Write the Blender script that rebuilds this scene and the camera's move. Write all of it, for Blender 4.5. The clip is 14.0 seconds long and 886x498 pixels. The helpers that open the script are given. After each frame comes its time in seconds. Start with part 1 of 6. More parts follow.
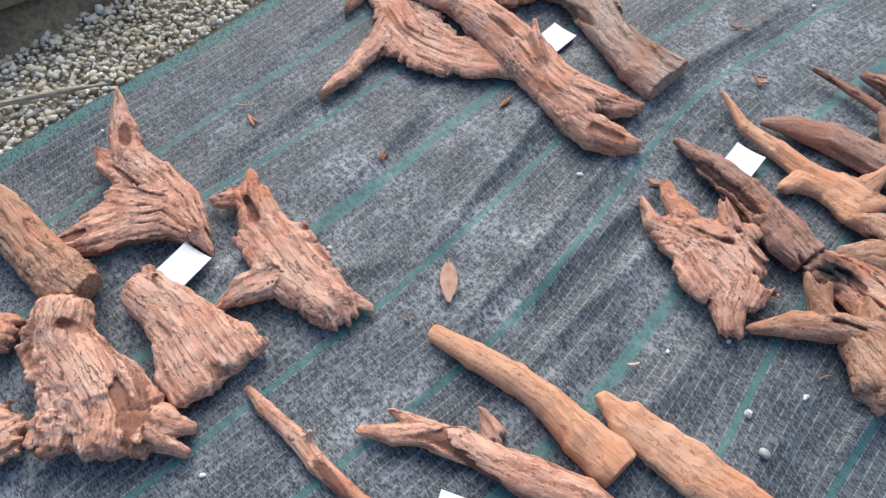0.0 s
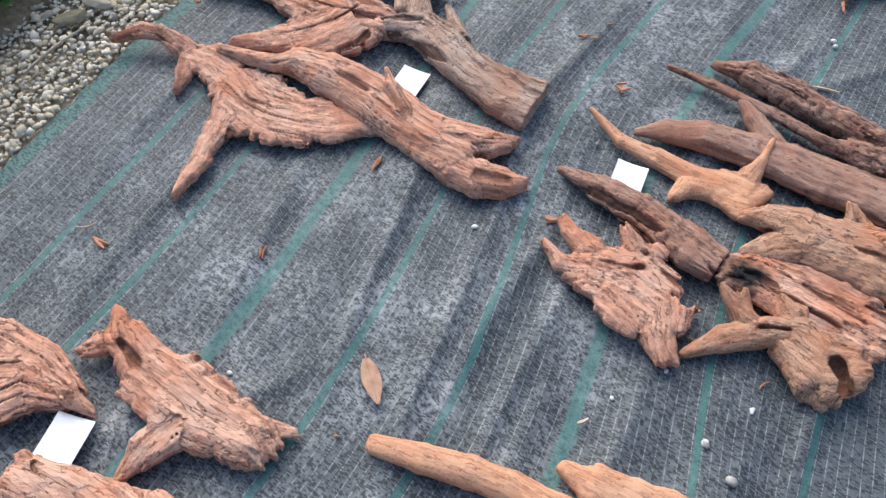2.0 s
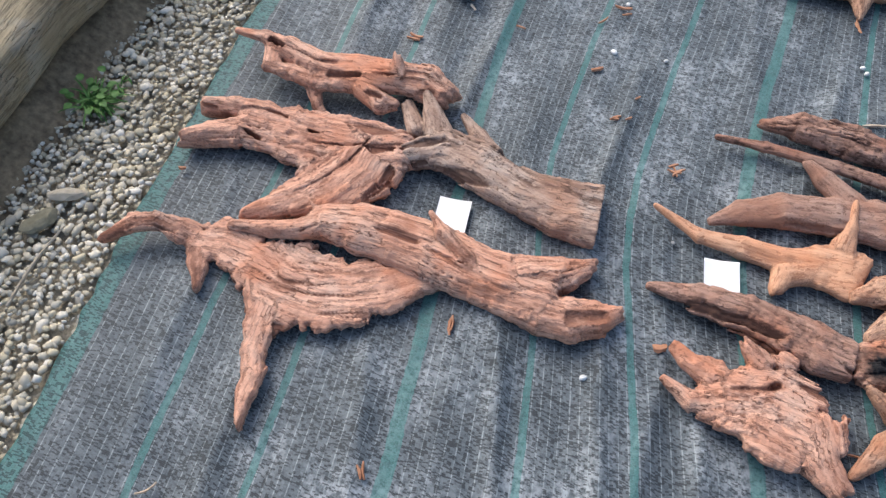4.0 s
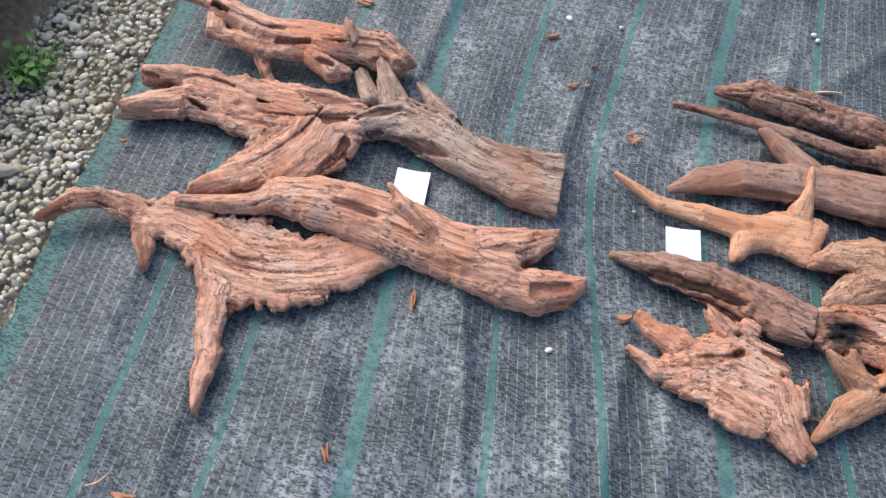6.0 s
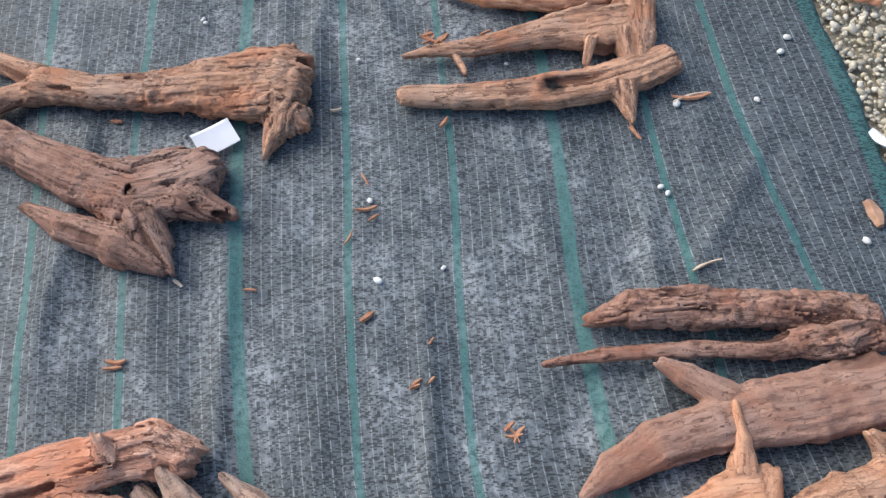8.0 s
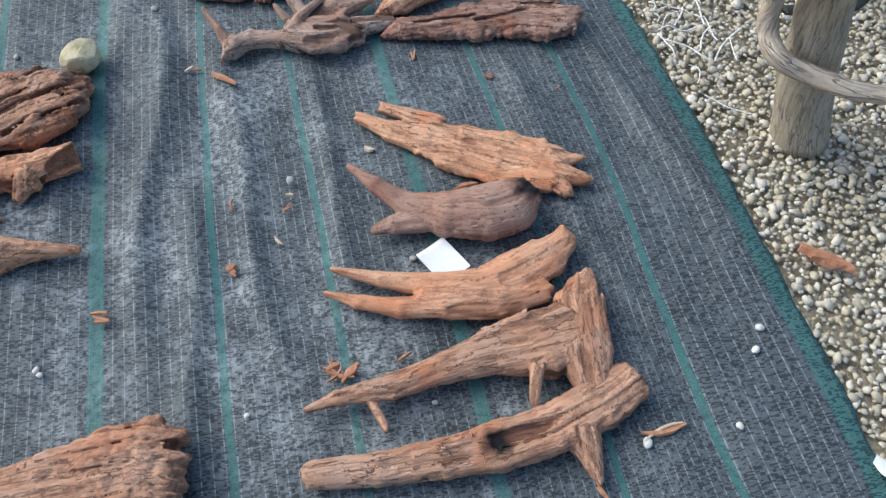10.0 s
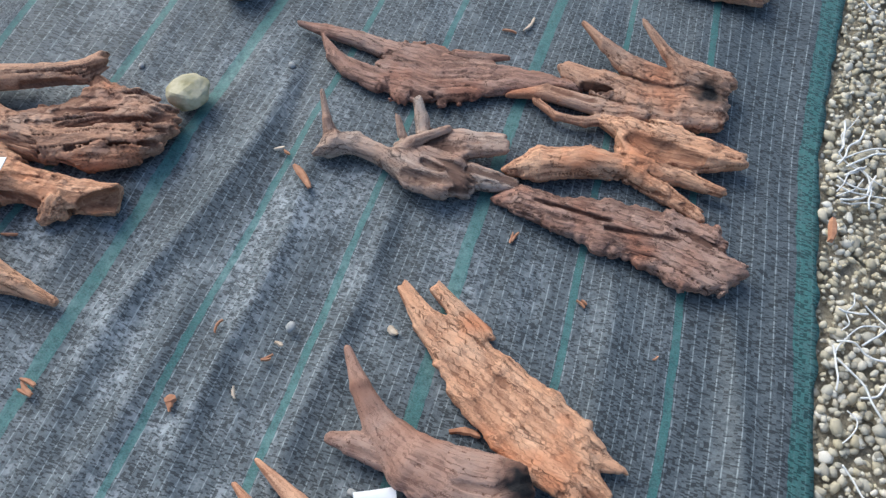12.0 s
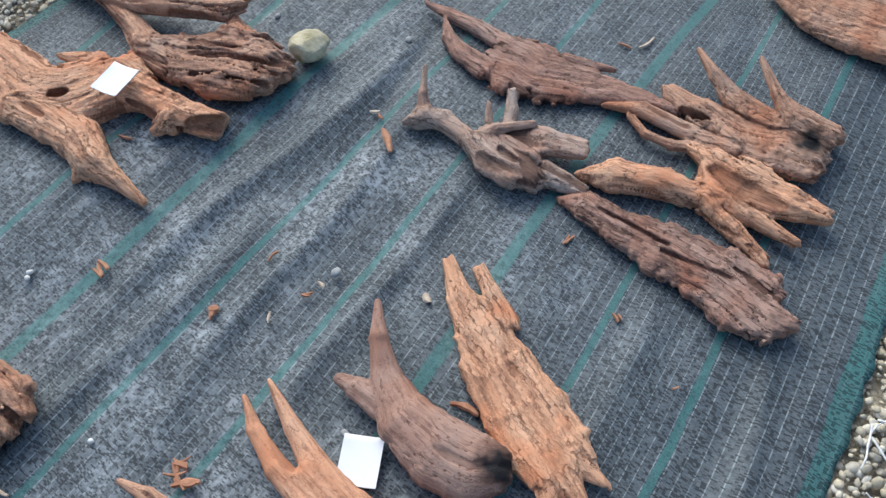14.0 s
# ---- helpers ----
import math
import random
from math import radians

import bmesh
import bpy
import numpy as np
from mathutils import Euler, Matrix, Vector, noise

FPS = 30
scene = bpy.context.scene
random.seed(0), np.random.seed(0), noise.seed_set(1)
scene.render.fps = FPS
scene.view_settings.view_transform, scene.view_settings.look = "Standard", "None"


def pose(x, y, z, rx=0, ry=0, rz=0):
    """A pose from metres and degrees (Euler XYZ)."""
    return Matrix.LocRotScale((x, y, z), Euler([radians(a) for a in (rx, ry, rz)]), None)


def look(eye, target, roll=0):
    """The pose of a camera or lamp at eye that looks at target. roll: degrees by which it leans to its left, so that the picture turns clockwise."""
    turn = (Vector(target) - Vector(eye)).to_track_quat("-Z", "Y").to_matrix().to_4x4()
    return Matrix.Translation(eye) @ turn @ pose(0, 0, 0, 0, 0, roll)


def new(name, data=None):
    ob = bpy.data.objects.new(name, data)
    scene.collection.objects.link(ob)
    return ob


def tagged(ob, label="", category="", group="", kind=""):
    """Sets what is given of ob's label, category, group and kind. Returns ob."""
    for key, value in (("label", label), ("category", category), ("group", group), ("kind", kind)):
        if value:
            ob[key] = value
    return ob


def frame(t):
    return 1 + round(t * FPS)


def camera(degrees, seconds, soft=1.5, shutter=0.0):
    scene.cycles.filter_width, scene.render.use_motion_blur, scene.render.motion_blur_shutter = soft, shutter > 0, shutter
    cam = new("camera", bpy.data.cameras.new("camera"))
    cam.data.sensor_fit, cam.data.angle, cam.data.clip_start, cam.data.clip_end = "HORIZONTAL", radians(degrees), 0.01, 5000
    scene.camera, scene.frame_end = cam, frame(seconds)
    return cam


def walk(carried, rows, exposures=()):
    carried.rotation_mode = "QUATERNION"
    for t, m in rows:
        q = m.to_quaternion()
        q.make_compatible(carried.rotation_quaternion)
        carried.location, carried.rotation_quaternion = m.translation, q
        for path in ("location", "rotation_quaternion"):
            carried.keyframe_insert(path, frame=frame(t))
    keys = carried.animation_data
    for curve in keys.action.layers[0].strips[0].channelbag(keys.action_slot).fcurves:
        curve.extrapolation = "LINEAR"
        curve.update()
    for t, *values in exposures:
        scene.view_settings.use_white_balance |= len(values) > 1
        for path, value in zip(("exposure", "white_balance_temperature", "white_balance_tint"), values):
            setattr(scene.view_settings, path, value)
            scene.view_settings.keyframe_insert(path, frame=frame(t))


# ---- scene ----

# ---------------------------------------------------------------- camera
cam = camera(57.55, 14.0, soft=1.4)
PATH = [
    (0, (0.934, -2.002, 1.468), (0.059, -1.302, -0.189), 0.7),
    (0.5, (0.765, -1.998, 1.449), (0.167, -1.1, -0.234), 2.9),
    (1, (0.732, -1.981, 1.486), (0.217, -1.019, -0.19), 6.8),
    (1.5, (0.739, -1.955, 1.489), (0.173, -1.005, -0.177), 6.8),
    (2, (0.68, -1.917, 1.461), (0.098, -0.974, -0.204), 4.3),
    (2.2, (0.599, -1.907, 1.46), (0.012, -0.965, -0.203), 2.5),
    (2.3, (0.534, -1.89, 1.456), (-0.046, -0.951, -0.212), 1.0),
    (2.4, (0.462, -1.876, 1.453), (-0.116, -0.938, -0.215), -0.7),
    (2.5, (0.398, -1.857, 1.453), (-0.174, -0.914, -0.216), -2.3),
    (2.9, (0.327, -1.856, 1.462), (-0.113, -0.811, -0.185), -0.7),
    (3, (0.306, -1.847, 1.472), (-0.118, -0.799, -0.177), 0.5),
    (5.3, (0.138, -1.634, 1.435), (-0.18, -0.64, -0.271), -0.5),
    (5.5, (0.147, -1.673, 1.428), (-0.132, -0.665, -0.277), 1.1),
    (6, (0.12, -1.709, 1.428), (-0.106, -0.688, -0.276), 6.8),
    (6.5, (0.103, -1.655, 1.442), (-0.113, -0.623, -0.258), 6.6),
    (6.6, (0.088, -1.612, 1.445), (-0.112, -0.588, -0.261), 6.3),
    (6.9, (0.063, -1.448, 1.416), (-0.121, -0.416, -0.287), 4.1),
    (7, (0.069, -1.374, 1.419), (-0.121, -0.344, -0.285), 1.8),
    (7.2, (0.089, -1.293, 1.425), (-0.105, -0.252, -0.272), -0.1),
    (7.3, (0.107, -1.222, 1.427), (-0.09, -0.197, -0.279), -1.6),
    (7.4, (0.123, -1.16, 1.435), (-0.064, -0.137, -0.274), -3.5),
    (7.5, (0.129, -1.117, 1.448), (-0.032, -0.084, -0.257), -6.0),
    (7.6, (0.137, -1.083, 1.46), (0.014, -0.042, -0.243), -7.0),
    (7.7, (0.154, -1.054, 1.44), (0.07, -0.045, -0.285), -5.6),
    (7.8, (0.121, -0.998, 1.428), (0.068, 0.042, -0.28), -4.7),
    (7.9, (0.111, -0.943, 1.419), (0.11, 0.095, -0.29), -2.9),
    (8, (0.103, -0.876, 1.406), (0.163, 0.159, -0.305), -0.9),
    (8.1, (0.088, -0.817, 1.416), (0.201, 0.216, -0.293), 0.7),
    (8.2, (0.07, -0.765, 1.435), (0.238, 0.262, -0.273), 2.1),
    (10.3, (0.175, 0.073, 1.441), (0.491, 1.117, -0.235), 5.6),
    (10.4, (0.177, 0.133, 1.437), (0.496, 1.178, -0.238), 6.1),
    (10.5, (0.18, 0.188, 1.434), (0.499, 1.231, -0.242), 6.9),
    (10.6, (0.183, 0.24, 1.436), (0.501, 1.284, -0.239), 8.0),
    (10.7, (0.184, 0.294, 1.44), (0.506, 1.336, -0.237), 8.6),
    (10.9, (0.197, 0.364, 1.438), (0.546, 1.408, -0.232), 7.9),
    (11, (0.206, 0.389, 1.452), (0.558, 1.433, -0.217), 7.8),
    (11.2, (0.224, 0.412, 1.467), (0.587, 1.46, -0.197), 8.0),
    (11.5, (0.331, 0.479, 1.453), (0.542, 1.531, -0.235), 8.9),
    (11.7, (0.463, 0.554, 1.419), (0.376, 1.566, -0.304), 7.1),
    (12, (0.597, 0.52, 1.416), (0.286, 1.479, -0.311), 1.8),
    (12.5, (0.633, 0.484, 1.432), (0.158, 1.382, -0.291), -3.9),
    (12.6, (0.712, 0.501, 1.443), (0.203, 1.378, -0.28), -0.7),
    (13, (0.658, 0.405, 1.435), (0.239, 1.333, -0.286), 3.3),
    (13.5, (0.748, 0.449, 1.427), (0.264, 1.36, -0.286), 3.2),
    (14, (0.815, 0.529, 1.415), (0.159, 1.352, -0.286), -2.8),
]
EXPOSURES = [(0, 0.70, 6250, 8), (7, 0.72, 6250, 8), (8, 0.60, 6150, 7), (10.3, 0.48, 5850, 3), (14, 0.50, 5800, 3)]
walk(cam, [(t, look(eye, target, roll)) for t, eye, target, roll in PATH], EXPOSURES)

# ---------------------------------------------------------------- light
world = bpy.data.worlds.new("overcast_sky")
scene.world = world
world.use_nodes = True
wn = world.node_tree
wn.nodes.clear()
sky = wn.nodes.new("ShaderNodeTexSky")
sky.sky_type = "NISHITA"
sky.sun_disc = False
sky.sun_elevation = radians(40)
sky.sun_rotation = radians(-54.7)
sky.air_density, sky.dust_density, sky.ozone_density = 1.0, 4.0, 1.0
back = wn.nodes.new("ShaderNodeBackground")
back.inputs["Strength"].default_value = 0.15
wout = wn.nodes.new("ShaderNodeOutputWorld")
wn.links.new(sky.outputs[0], back.inputs[0])
wn.links.new(back.outputs[0], wout.inputs[0])

sun_data = bpy.data.lights.new("sun", "SUN")
sun_data.energy, sun_data.angle, sun_data.color = 1.1, radians(50), (1.0, 0.97, 0.93)
sun = new("sun", sun_data)
sun.matrix_world = look((-2.4, 1.7, 2.6), (0, 0, 0))

# ---------------------------------------------------------------- materials
class Nodes:
    """A node material written as expressions."""

    def __init__(self, name):
        self.m = bpy.data.materials.new(name)
        self.m.use_nodes = True
        self.t = self.m.node_tree
        self.b = self.t.nodes["Principled BSDF"]
        self.b.inputs["Specular IOR Level"].default_value = 0.3

    def node(self, kind, ins=(), **props):
        n = self.t.nodes.new(kind)
        for k, v in props.items():
            setattr(n, k, v)
        for k, v in dict(ins).items():
            if isinstance(v, bpy.types.NodeSocket):
                self.t.links.new(v, n.inputs[k])
            else:
                n.inputs[k].default_value = v
        return n

    def math(self, op, a, b=0.0, c=0.0):
        return self.node("ShaderNodeMath", {0: a, 1: b, 2: c}, operation=op).outputs[0]

    def attr(self, name):
        return self.node("ShaderNodeAttribute", attribute_name=name)

    def scaled(self, vec, s):
        return self.node("ShaderNodeVectorMath", {0: vec, 1: s}, operation="MULTIPLY").outputs[0]

    def noise(self, vec, scale, detail=3.0, rough=0.55):
        return self.node("ShaderNodeTexNoise", {"Vector": vec, "Scale": scale, "Detail": detail, "Roughness": rough}).outputs[0]

    def step(self, value, lo, hi, a=0.0, b=1.0):
        return self.node("ShaderNodeMapRange", {0: value, 1: lo, 2: hi, 3: a, 4: b}).outputs[0]

    def mix(self, f, a, b):
        n = self.t.nodes.new("ShaderNodeMix")
        n.data_type = "RGBA"
        for k, v in ((0, f), (6, a), (7, b)):
            if isinstance(v, bpy.types.NodeSocket):
                self.t.links.new(v, n.inputs[k])
            else:
                n.inputs[k].default_value = (*v, 1.0) if isinstance(v, tuple) and len(v) == 3 else v
        return n.outputs[2]

    def done(self, colour, rough, height=None, strength=0.5, dist=0.003):
        for key, v in (("Base Color", colour), ("Roughness", rough)):
            if isinstance(v, bpy.types.NodeSocket):
                self.t.links.new(v, self.b.inputs[key])
            else:
                self.b.inputs[key].default_value = (*v, 1.0) if key == "Base Color" else v
        if height is not None:
            n = self.node("ShaderNodeBump", {"Strength": strength, "Distance": dist, "Height": height})
            self.t.links.new(n.outputs[0], self.b.inputs["Normal"])
        return self.m


def net_material():
    """Knitted shade net: dark tape weave, pale lengthwise threads, green marker stripes, dust."""
    n = Nodes("woven_shade_net")
    uv = n.attr("cloth")
    sep = n.node("ShaderNodeSeparateXYZ", {0: uv.outputs["Vector"]})
    u, v = sep.outputs[0], sep.outputs[1]
    pos = n.node("ShaderNodeNewGeometry").outputs["Position"]
    # distance to the nearest marker line, in line spacings
    wob = n.math("ADD", n.math("MULTIPLY", n.math("SUBTRACT", n.noise(pos, 60.0, 2.0), 0.5), 0.026), n.math("MULTIPLY", n.math("SUBTRACT", n.noise(pos, 7.0, 2.0), 0.5), 0.05))
    uw = n.math("ADD", u, wob)
    line = n.math("ROUND", uw)
    d = n.math("ABSOLUTE", n.math("SUBTRACT", uw, line))
    third = n.math("ABSOLUTE", n.math("SUBTRACT", n.math("MODULO", line, 3.0), 0.0))
    wide = n.math("LESS_THAN", third, 0.5)
    half = n.math("ADD", n.math("MULTIPLY", wide, 0.028), 0.034)
    inside = n.math("MULTIPLY", n.math("GREATER_THAN", line, 0.5), n.math("LESS_THAN", line, 8.5))
    band = n.math("MULTIPLY", n.math("LESS_THAN", d, half), inside)
    edge = n.math("MAXIMUM", n.math("LESS_THAN", uw, 0.19), n.math("GREATER_THAN", uw, 8.83))
    green = n.math("MAXIMUM", band, edge)
    # lengthwise knitted threads
    th = n.math("ABSOLUTE", n.math("SUBTRACT", n.math("FRACT", n.math("MULTIPLY", u, 11.0)), 0.5))
    thread = n.step(th, 0.07, 0.02)
    # short tapes that run across in rows, some lying open to the dark below
    uj = n.math("ADD", n.math("MULTIPLY", u, 36.0), n.math("MULTIPLY", n.noise(pos, 60.0, 2.0), 1.6))
    col = n.math("FLOOR", uj)
    shift = n.node("ShaderNodeTexWhiteNoise", {"W": col}, noise_dimensions="1D").outputs[0]
    vj = n.math("ADD", n.math("MULTIPLY", v, 340.0), n.math("ADD", n.math("MULTIPLY", shift, 9.0), n.math("MULTIPLY", n.noise(pos, 25.0, 2.0), 5.0)))
    row = n.math("FLOOR", vj)
    key = n.node("ShaderNodeCombineXYZ", {0: col, 1: row}).outputs[0]
    tape = n.node("ShaderNodeTexWhiteNoise", {"Vector": key}, noise_dimensions="2D").outputs[0]
    rim = n.math("ABSOLUTE", n.math("SUBTRACT", n.math("FRACT", vj), 0.5))
    lay = n.step(rim, 0.5, 0.36)
    cell2 = n.node("ShaderNodeCombineXYZ", {0: n.math("MULTIPLY", u, 60.0), 1: n.math("MULTIPLY", v, 420.0), 2: 3.0}).outputs[0]
    fine = n.noise(cell2, 1.0, 2.0, 0.6)
    dust = n.noise(pos, 6.0, 5.0, 0.62)
    speck = n.noise(pos, 70.0, 3.0, 0.7)
    pale = n.math("MULTIPLY", n.step(dust, 0.36, 0.66), n.step(speck, 0.38, 0.62))
    lie = n.node("ShaderNodeCombineXYZ", {0: n.math("MULTIPLY", u, 1.25), 1: n.math("MULTIPLY", v, 1.7)}).outputs[0]
    blotch = n.noise(lie, 1.6, 4.0, 0.6)
    # pale tone is strongest mid-net, weaker towards both edges and the far end
    mid_pale = n.math("MULTIPLY", n.math("MULTIPLY", n.step(u, 8.6, 5.6, 0.15, 1.0), n.step(u, 0.2, 1.8, 0.35, 1.0)), n.step(v, 1.2, 2.1, 1.0, 0.30))
    worn = n.math("MULTIPLY", n.math("MULTIPLY", pale, n.step(blotch, 0.36, 0.60, 0.15, 1.25)), mid_pale)
    base = n.mix(n.math("MULTIPLY", n.math("ADD", n.step(fine, 0.36, 0.66), n.step(tape, 0.3, 1.0)), 0.5), (0.034, 0.042, 0.049), (0.122, 0.144, 0.159))
    base = n.mix(n.math("MULTIPLY", worn, 0.92), base, (0.345, 0.370, 0.388))
    base = n.mix(n.math("MULTIPLY", thread, n.step(speck, 0.40, 0.60, 0.25, 0.95)), base, (0.300, 0.335, 0.345))
    gap = n.math("MULTIPLY", n.math("MULTIPLY", n.math("LESS_THAN", tape, n.step(dust, 0.66, 0.34, 0.16, 0.44)), lay), 0.68)
    base = n.mix(gap, base, (0.010, 0.012, 0.015))
    teal = n.mix(n.step(fine, 0.35, 0.65), (0.026, 0.098, 0.094), (0.072, 0.196, 0.186))
    teal = n.mix(n.math("MULTIPLY", worn, 0.7), teal, (0.20, 0.31, 0.30))
    teal_edge = n.mix(n.math("MULTIPLY", n.math("LESS_THAN", tape, 0.35), lay), teal, (0.012, 0.050, 0.050))
    teal = n.mix(edge, teal, teal_edge)
    colour = n.mix(n.math("MULTIPLY", green, n.step(speck, 0.34, 0.56, 0.55, 0.90)), base, teal)
    h = n.math("ADD", n.math("MULTIPLY", tape, 0.7), n.math("ADD", n.math("MULTIPLY", thread, 0.3), n.math("MULTIPLY", fine, 0.4)))
    n.b.inputs["Specular IOR Level"].default_value = 0.35
    return n.done(colour, n.step(fine, 0.3, 0.7, 0.5, 0.8), h, 0.6, 0.0015)


def wood_material(name, light, mid, dark, grey, greyness=0.3, fresh=(0.42, 0.150, 0.070), relief=1.0):
    """Weathered driftwood: tones run along the grain, with bleached and dark patches, and shade painted into crevices.
    """
    n = Nodes(name)
    g = n.attr("grain").outputs["Vector"]
    pos = n.node("ShaderNodeNewGeometry").outputs["Position"]
    rnd = n.node("ShaderNodeObjectInfo").outputs["Random"]
    shift = n.node("ShaderNodeCombineXYZ", {0: n.math("MULTIPLY", rnd, 7.0), 1: rnd, 2: n.math("MULTIPLY", rnd, 3.0)}).outputs[0]
    gs = n.node("ShaderNodeVectorMath", {0: g, 1: shift}, operation="ADD").outputs[0]
    fib = n.noise(n.scaled(gs, (14.0, 170.0, 170.0)), 1.0, 4.0, 0.65)
    vein = n.noise(n.scaled(gs, (5.0, 48.0, 48.0)), 1.0, 4.0, 0.6)
    patch = n.noise(pos, 9.0, 4.0, 0.6)
    pit = n.noise(pos, 95.0, 3.0, 0.7)
    depth = n.attr("crevice_shade").outputs["Fac"]
    c = n.mix(n.step(vein, 0.36, 0.66), mid, light)
    c = n.mix(n.step(fib, 0.53, 0.33, 0.0, 0.85), c, dark)
    c = n.mix(n.math("MULTIPLY", n.step(patch, 0.48, 0.68), greyness), c, grey)
    bare = n.noise(n.node("ShaderNodeVectorMath", {0: pos, 1: shift}, operation="ADD").outputs[0], 6.5, 3.0, 0.55)
    c = n.mix(n.math("MULTIPLY", n.step(bare, 0.52, 0.66), 0.7), c, fresh)
    c = n.mix(n.math("MULTIPLY", n.step(patch, 0.42, 0.30), 0.45), c, dark)
    c = n.mix(n.math("MULTIPLY", n.step(pit, 0.36, 0.28), 0.55), c, dark)
    # crevices mixed towards the dark tone: painted shade on top of darker wood
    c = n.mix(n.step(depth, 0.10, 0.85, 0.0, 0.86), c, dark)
    thin = n.noise(n.scaled(gs, (9.0, 75.0, 75.0)), 1.0, 2.0, 0.5)
    split = n.step(n.math("ABSOLUTE", n.math("SUBTRACT", thin, 0.5)), 0.016, 0.004)
    split = n.math("MULTIPLY", split, n.step(patch, 0.40, 0.55))
    c = n.mix(n.math("MULTIPLY", split, 0.8), c, dark)
    char = n.attr("char").outputs["Fac"]
    c = n.mix(char, c, (0.010, 0.009, 0.010))
    h = n.math("ADD", n.math("MULTIPLY", fib, 0.6), n.math("ADD", n.math("MULTIPLY", vein, 1.0), n.math("MULTIPLY", pit, 0.35)))
    h = n.math("SUBTRACT", h, n.math("MULTIPLY", split, 0.8))
    return n.done(c, n.step(fib, 0.3, 0.7, 0.70, 0.92), h, relief, 0.0055)


def plain_material(name, a, b, scale=40.0, rough=0.8, bump=0.3, dist=0.002):
    n = Nodes(name)
    pos = n.node("ShaderNodeNewGeometry").outputs["Position"]
    x = n.noise(pos, scale, 4.0, 0.6)
    y = n.noise(pos, scale * 0.15, 3.0, 0.5)
    c = n.mix(n.step(n.math("ADD", n.math("MULTIPLY", x, 0.6), n.math("MULTIPLY", y, 0.4)), 0.38, 0.62), a, b)
    return n.done(c, rough, x, bump, dist)


def pebble_material():
    n = Nodes("river_gravel")
    geo = n.node("ShaderNodeNewGeometry")
    r = geo.outputs["Random Per Island"]
    ramp = n.t.nodes.new("ShaderNodeValToRGB")
    n.t.links.new(r, ramp.inputs[0])
    tones = [(0.0, (0.40, 0.37, 0.30)), (0.12, (0.57, 0.52, 0.42)), (0.28, (0.47, 0.42, 0.31)), (0.42, (0.66, 0.62, 0.54)), (0.58, (0.30, 0.29, 0.26)), (0.66, (0.54, 0.48, 0.37)), (0.80, (0.41, 0.40, 0.36)), (0.90, (0.72, 0.69, 0.63)), (1.0, (0.36, 0.26, 0.17))]
    ramp.color_ramp.interpolation = "CONSTANT"
    el = ramp.color_ramp.elements
    el[0].position, el[0].color = tones[0][0], (*tones[0][1], 1)
    el[1].position, el[1].color = tones[-1][0], (*tones[-1][1], 1)
    for p, c in tones[1:-1]:
        e = el.new(p)
        e.color = (*c, 1)
    pos = geo.outputs["Position"]
    x = n.noise(pos, 140.0, 4.0, 0.6)
    c = n.mix(n.step(x, 0.55, 0.75, 0.0, 0.35), ramp.outputs[0], (0.30, 0.26, 0.19))
    soiled = n.noise(pos, 3.5, 3.0, 0.6)
    c = n.mix(n.step(soiled, 0.46, 0.70, 0.0, 0.45), c, (0.27, 0.23, 0.14))
    c = n.mix(0.22, c, (0.46, 0.37, 0.22))
    return n.done(c, 0.75, x, 0.25, 0.001)


NET = net_material()
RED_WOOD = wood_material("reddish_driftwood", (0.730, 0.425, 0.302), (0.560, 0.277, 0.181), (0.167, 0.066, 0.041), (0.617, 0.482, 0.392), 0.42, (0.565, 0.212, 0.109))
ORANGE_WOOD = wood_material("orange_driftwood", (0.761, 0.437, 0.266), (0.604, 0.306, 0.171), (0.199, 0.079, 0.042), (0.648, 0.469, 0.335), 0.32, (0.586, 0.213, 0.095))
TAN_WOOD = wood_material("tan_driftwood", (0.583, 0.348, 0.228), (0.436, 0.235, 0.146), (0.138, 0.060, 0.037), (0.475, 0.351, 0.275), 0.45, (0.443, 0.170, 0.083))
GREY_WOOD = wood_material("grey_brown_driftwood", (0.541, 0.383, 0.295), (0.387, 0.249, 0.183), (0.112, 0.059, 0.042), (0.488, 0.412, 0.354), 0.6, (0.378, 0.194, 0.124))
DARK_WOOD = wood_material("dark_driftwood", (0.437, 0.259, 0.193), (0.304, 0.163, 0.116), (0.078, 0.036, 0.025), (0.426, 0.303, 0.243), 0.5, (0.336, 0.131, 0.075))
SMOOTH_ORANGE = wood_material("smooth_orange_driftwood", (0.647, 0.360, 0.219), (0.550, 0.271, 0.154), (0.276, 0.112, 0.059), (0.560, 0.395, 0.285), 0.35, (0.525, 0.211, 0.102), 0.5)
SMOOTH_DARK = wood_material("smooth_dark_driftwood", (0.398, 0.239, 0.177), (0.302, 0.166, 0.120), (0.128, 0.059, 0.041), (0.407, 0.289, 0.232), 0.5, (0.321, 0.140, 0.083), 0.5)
GRIT = plain_material("gravelly_soil", (0.20, 0.17, 0.12), (0.42, 0.37, 0.28), 120.0, 0.95, 0.8, 0.006)
SOIL = plain_material("damp_soil", (0.11, 0.082, 0.052), (0.28, 0.21, 0.13), 60.0, 0.95, 0.8, 0.006)
GRAVEL = pebble_material()
PAPER = plain_material("white_paper", (0.80, 0.81, 0.84), (0.88, 0.88, 0.90), 15.0, 0.6, 0.1)

# ---------------------------------------------------------------- builders
LATTICE = np.random.RandomState(7).uniform(-1, 1, (33, 33, 33)).astype(np.float32)
LATTICE[32], LATTICE[:, 32], LATTICE[:, :, 32] = LATTICE[0], LATTICE[:, 0], LATTICE[:, :, 0]
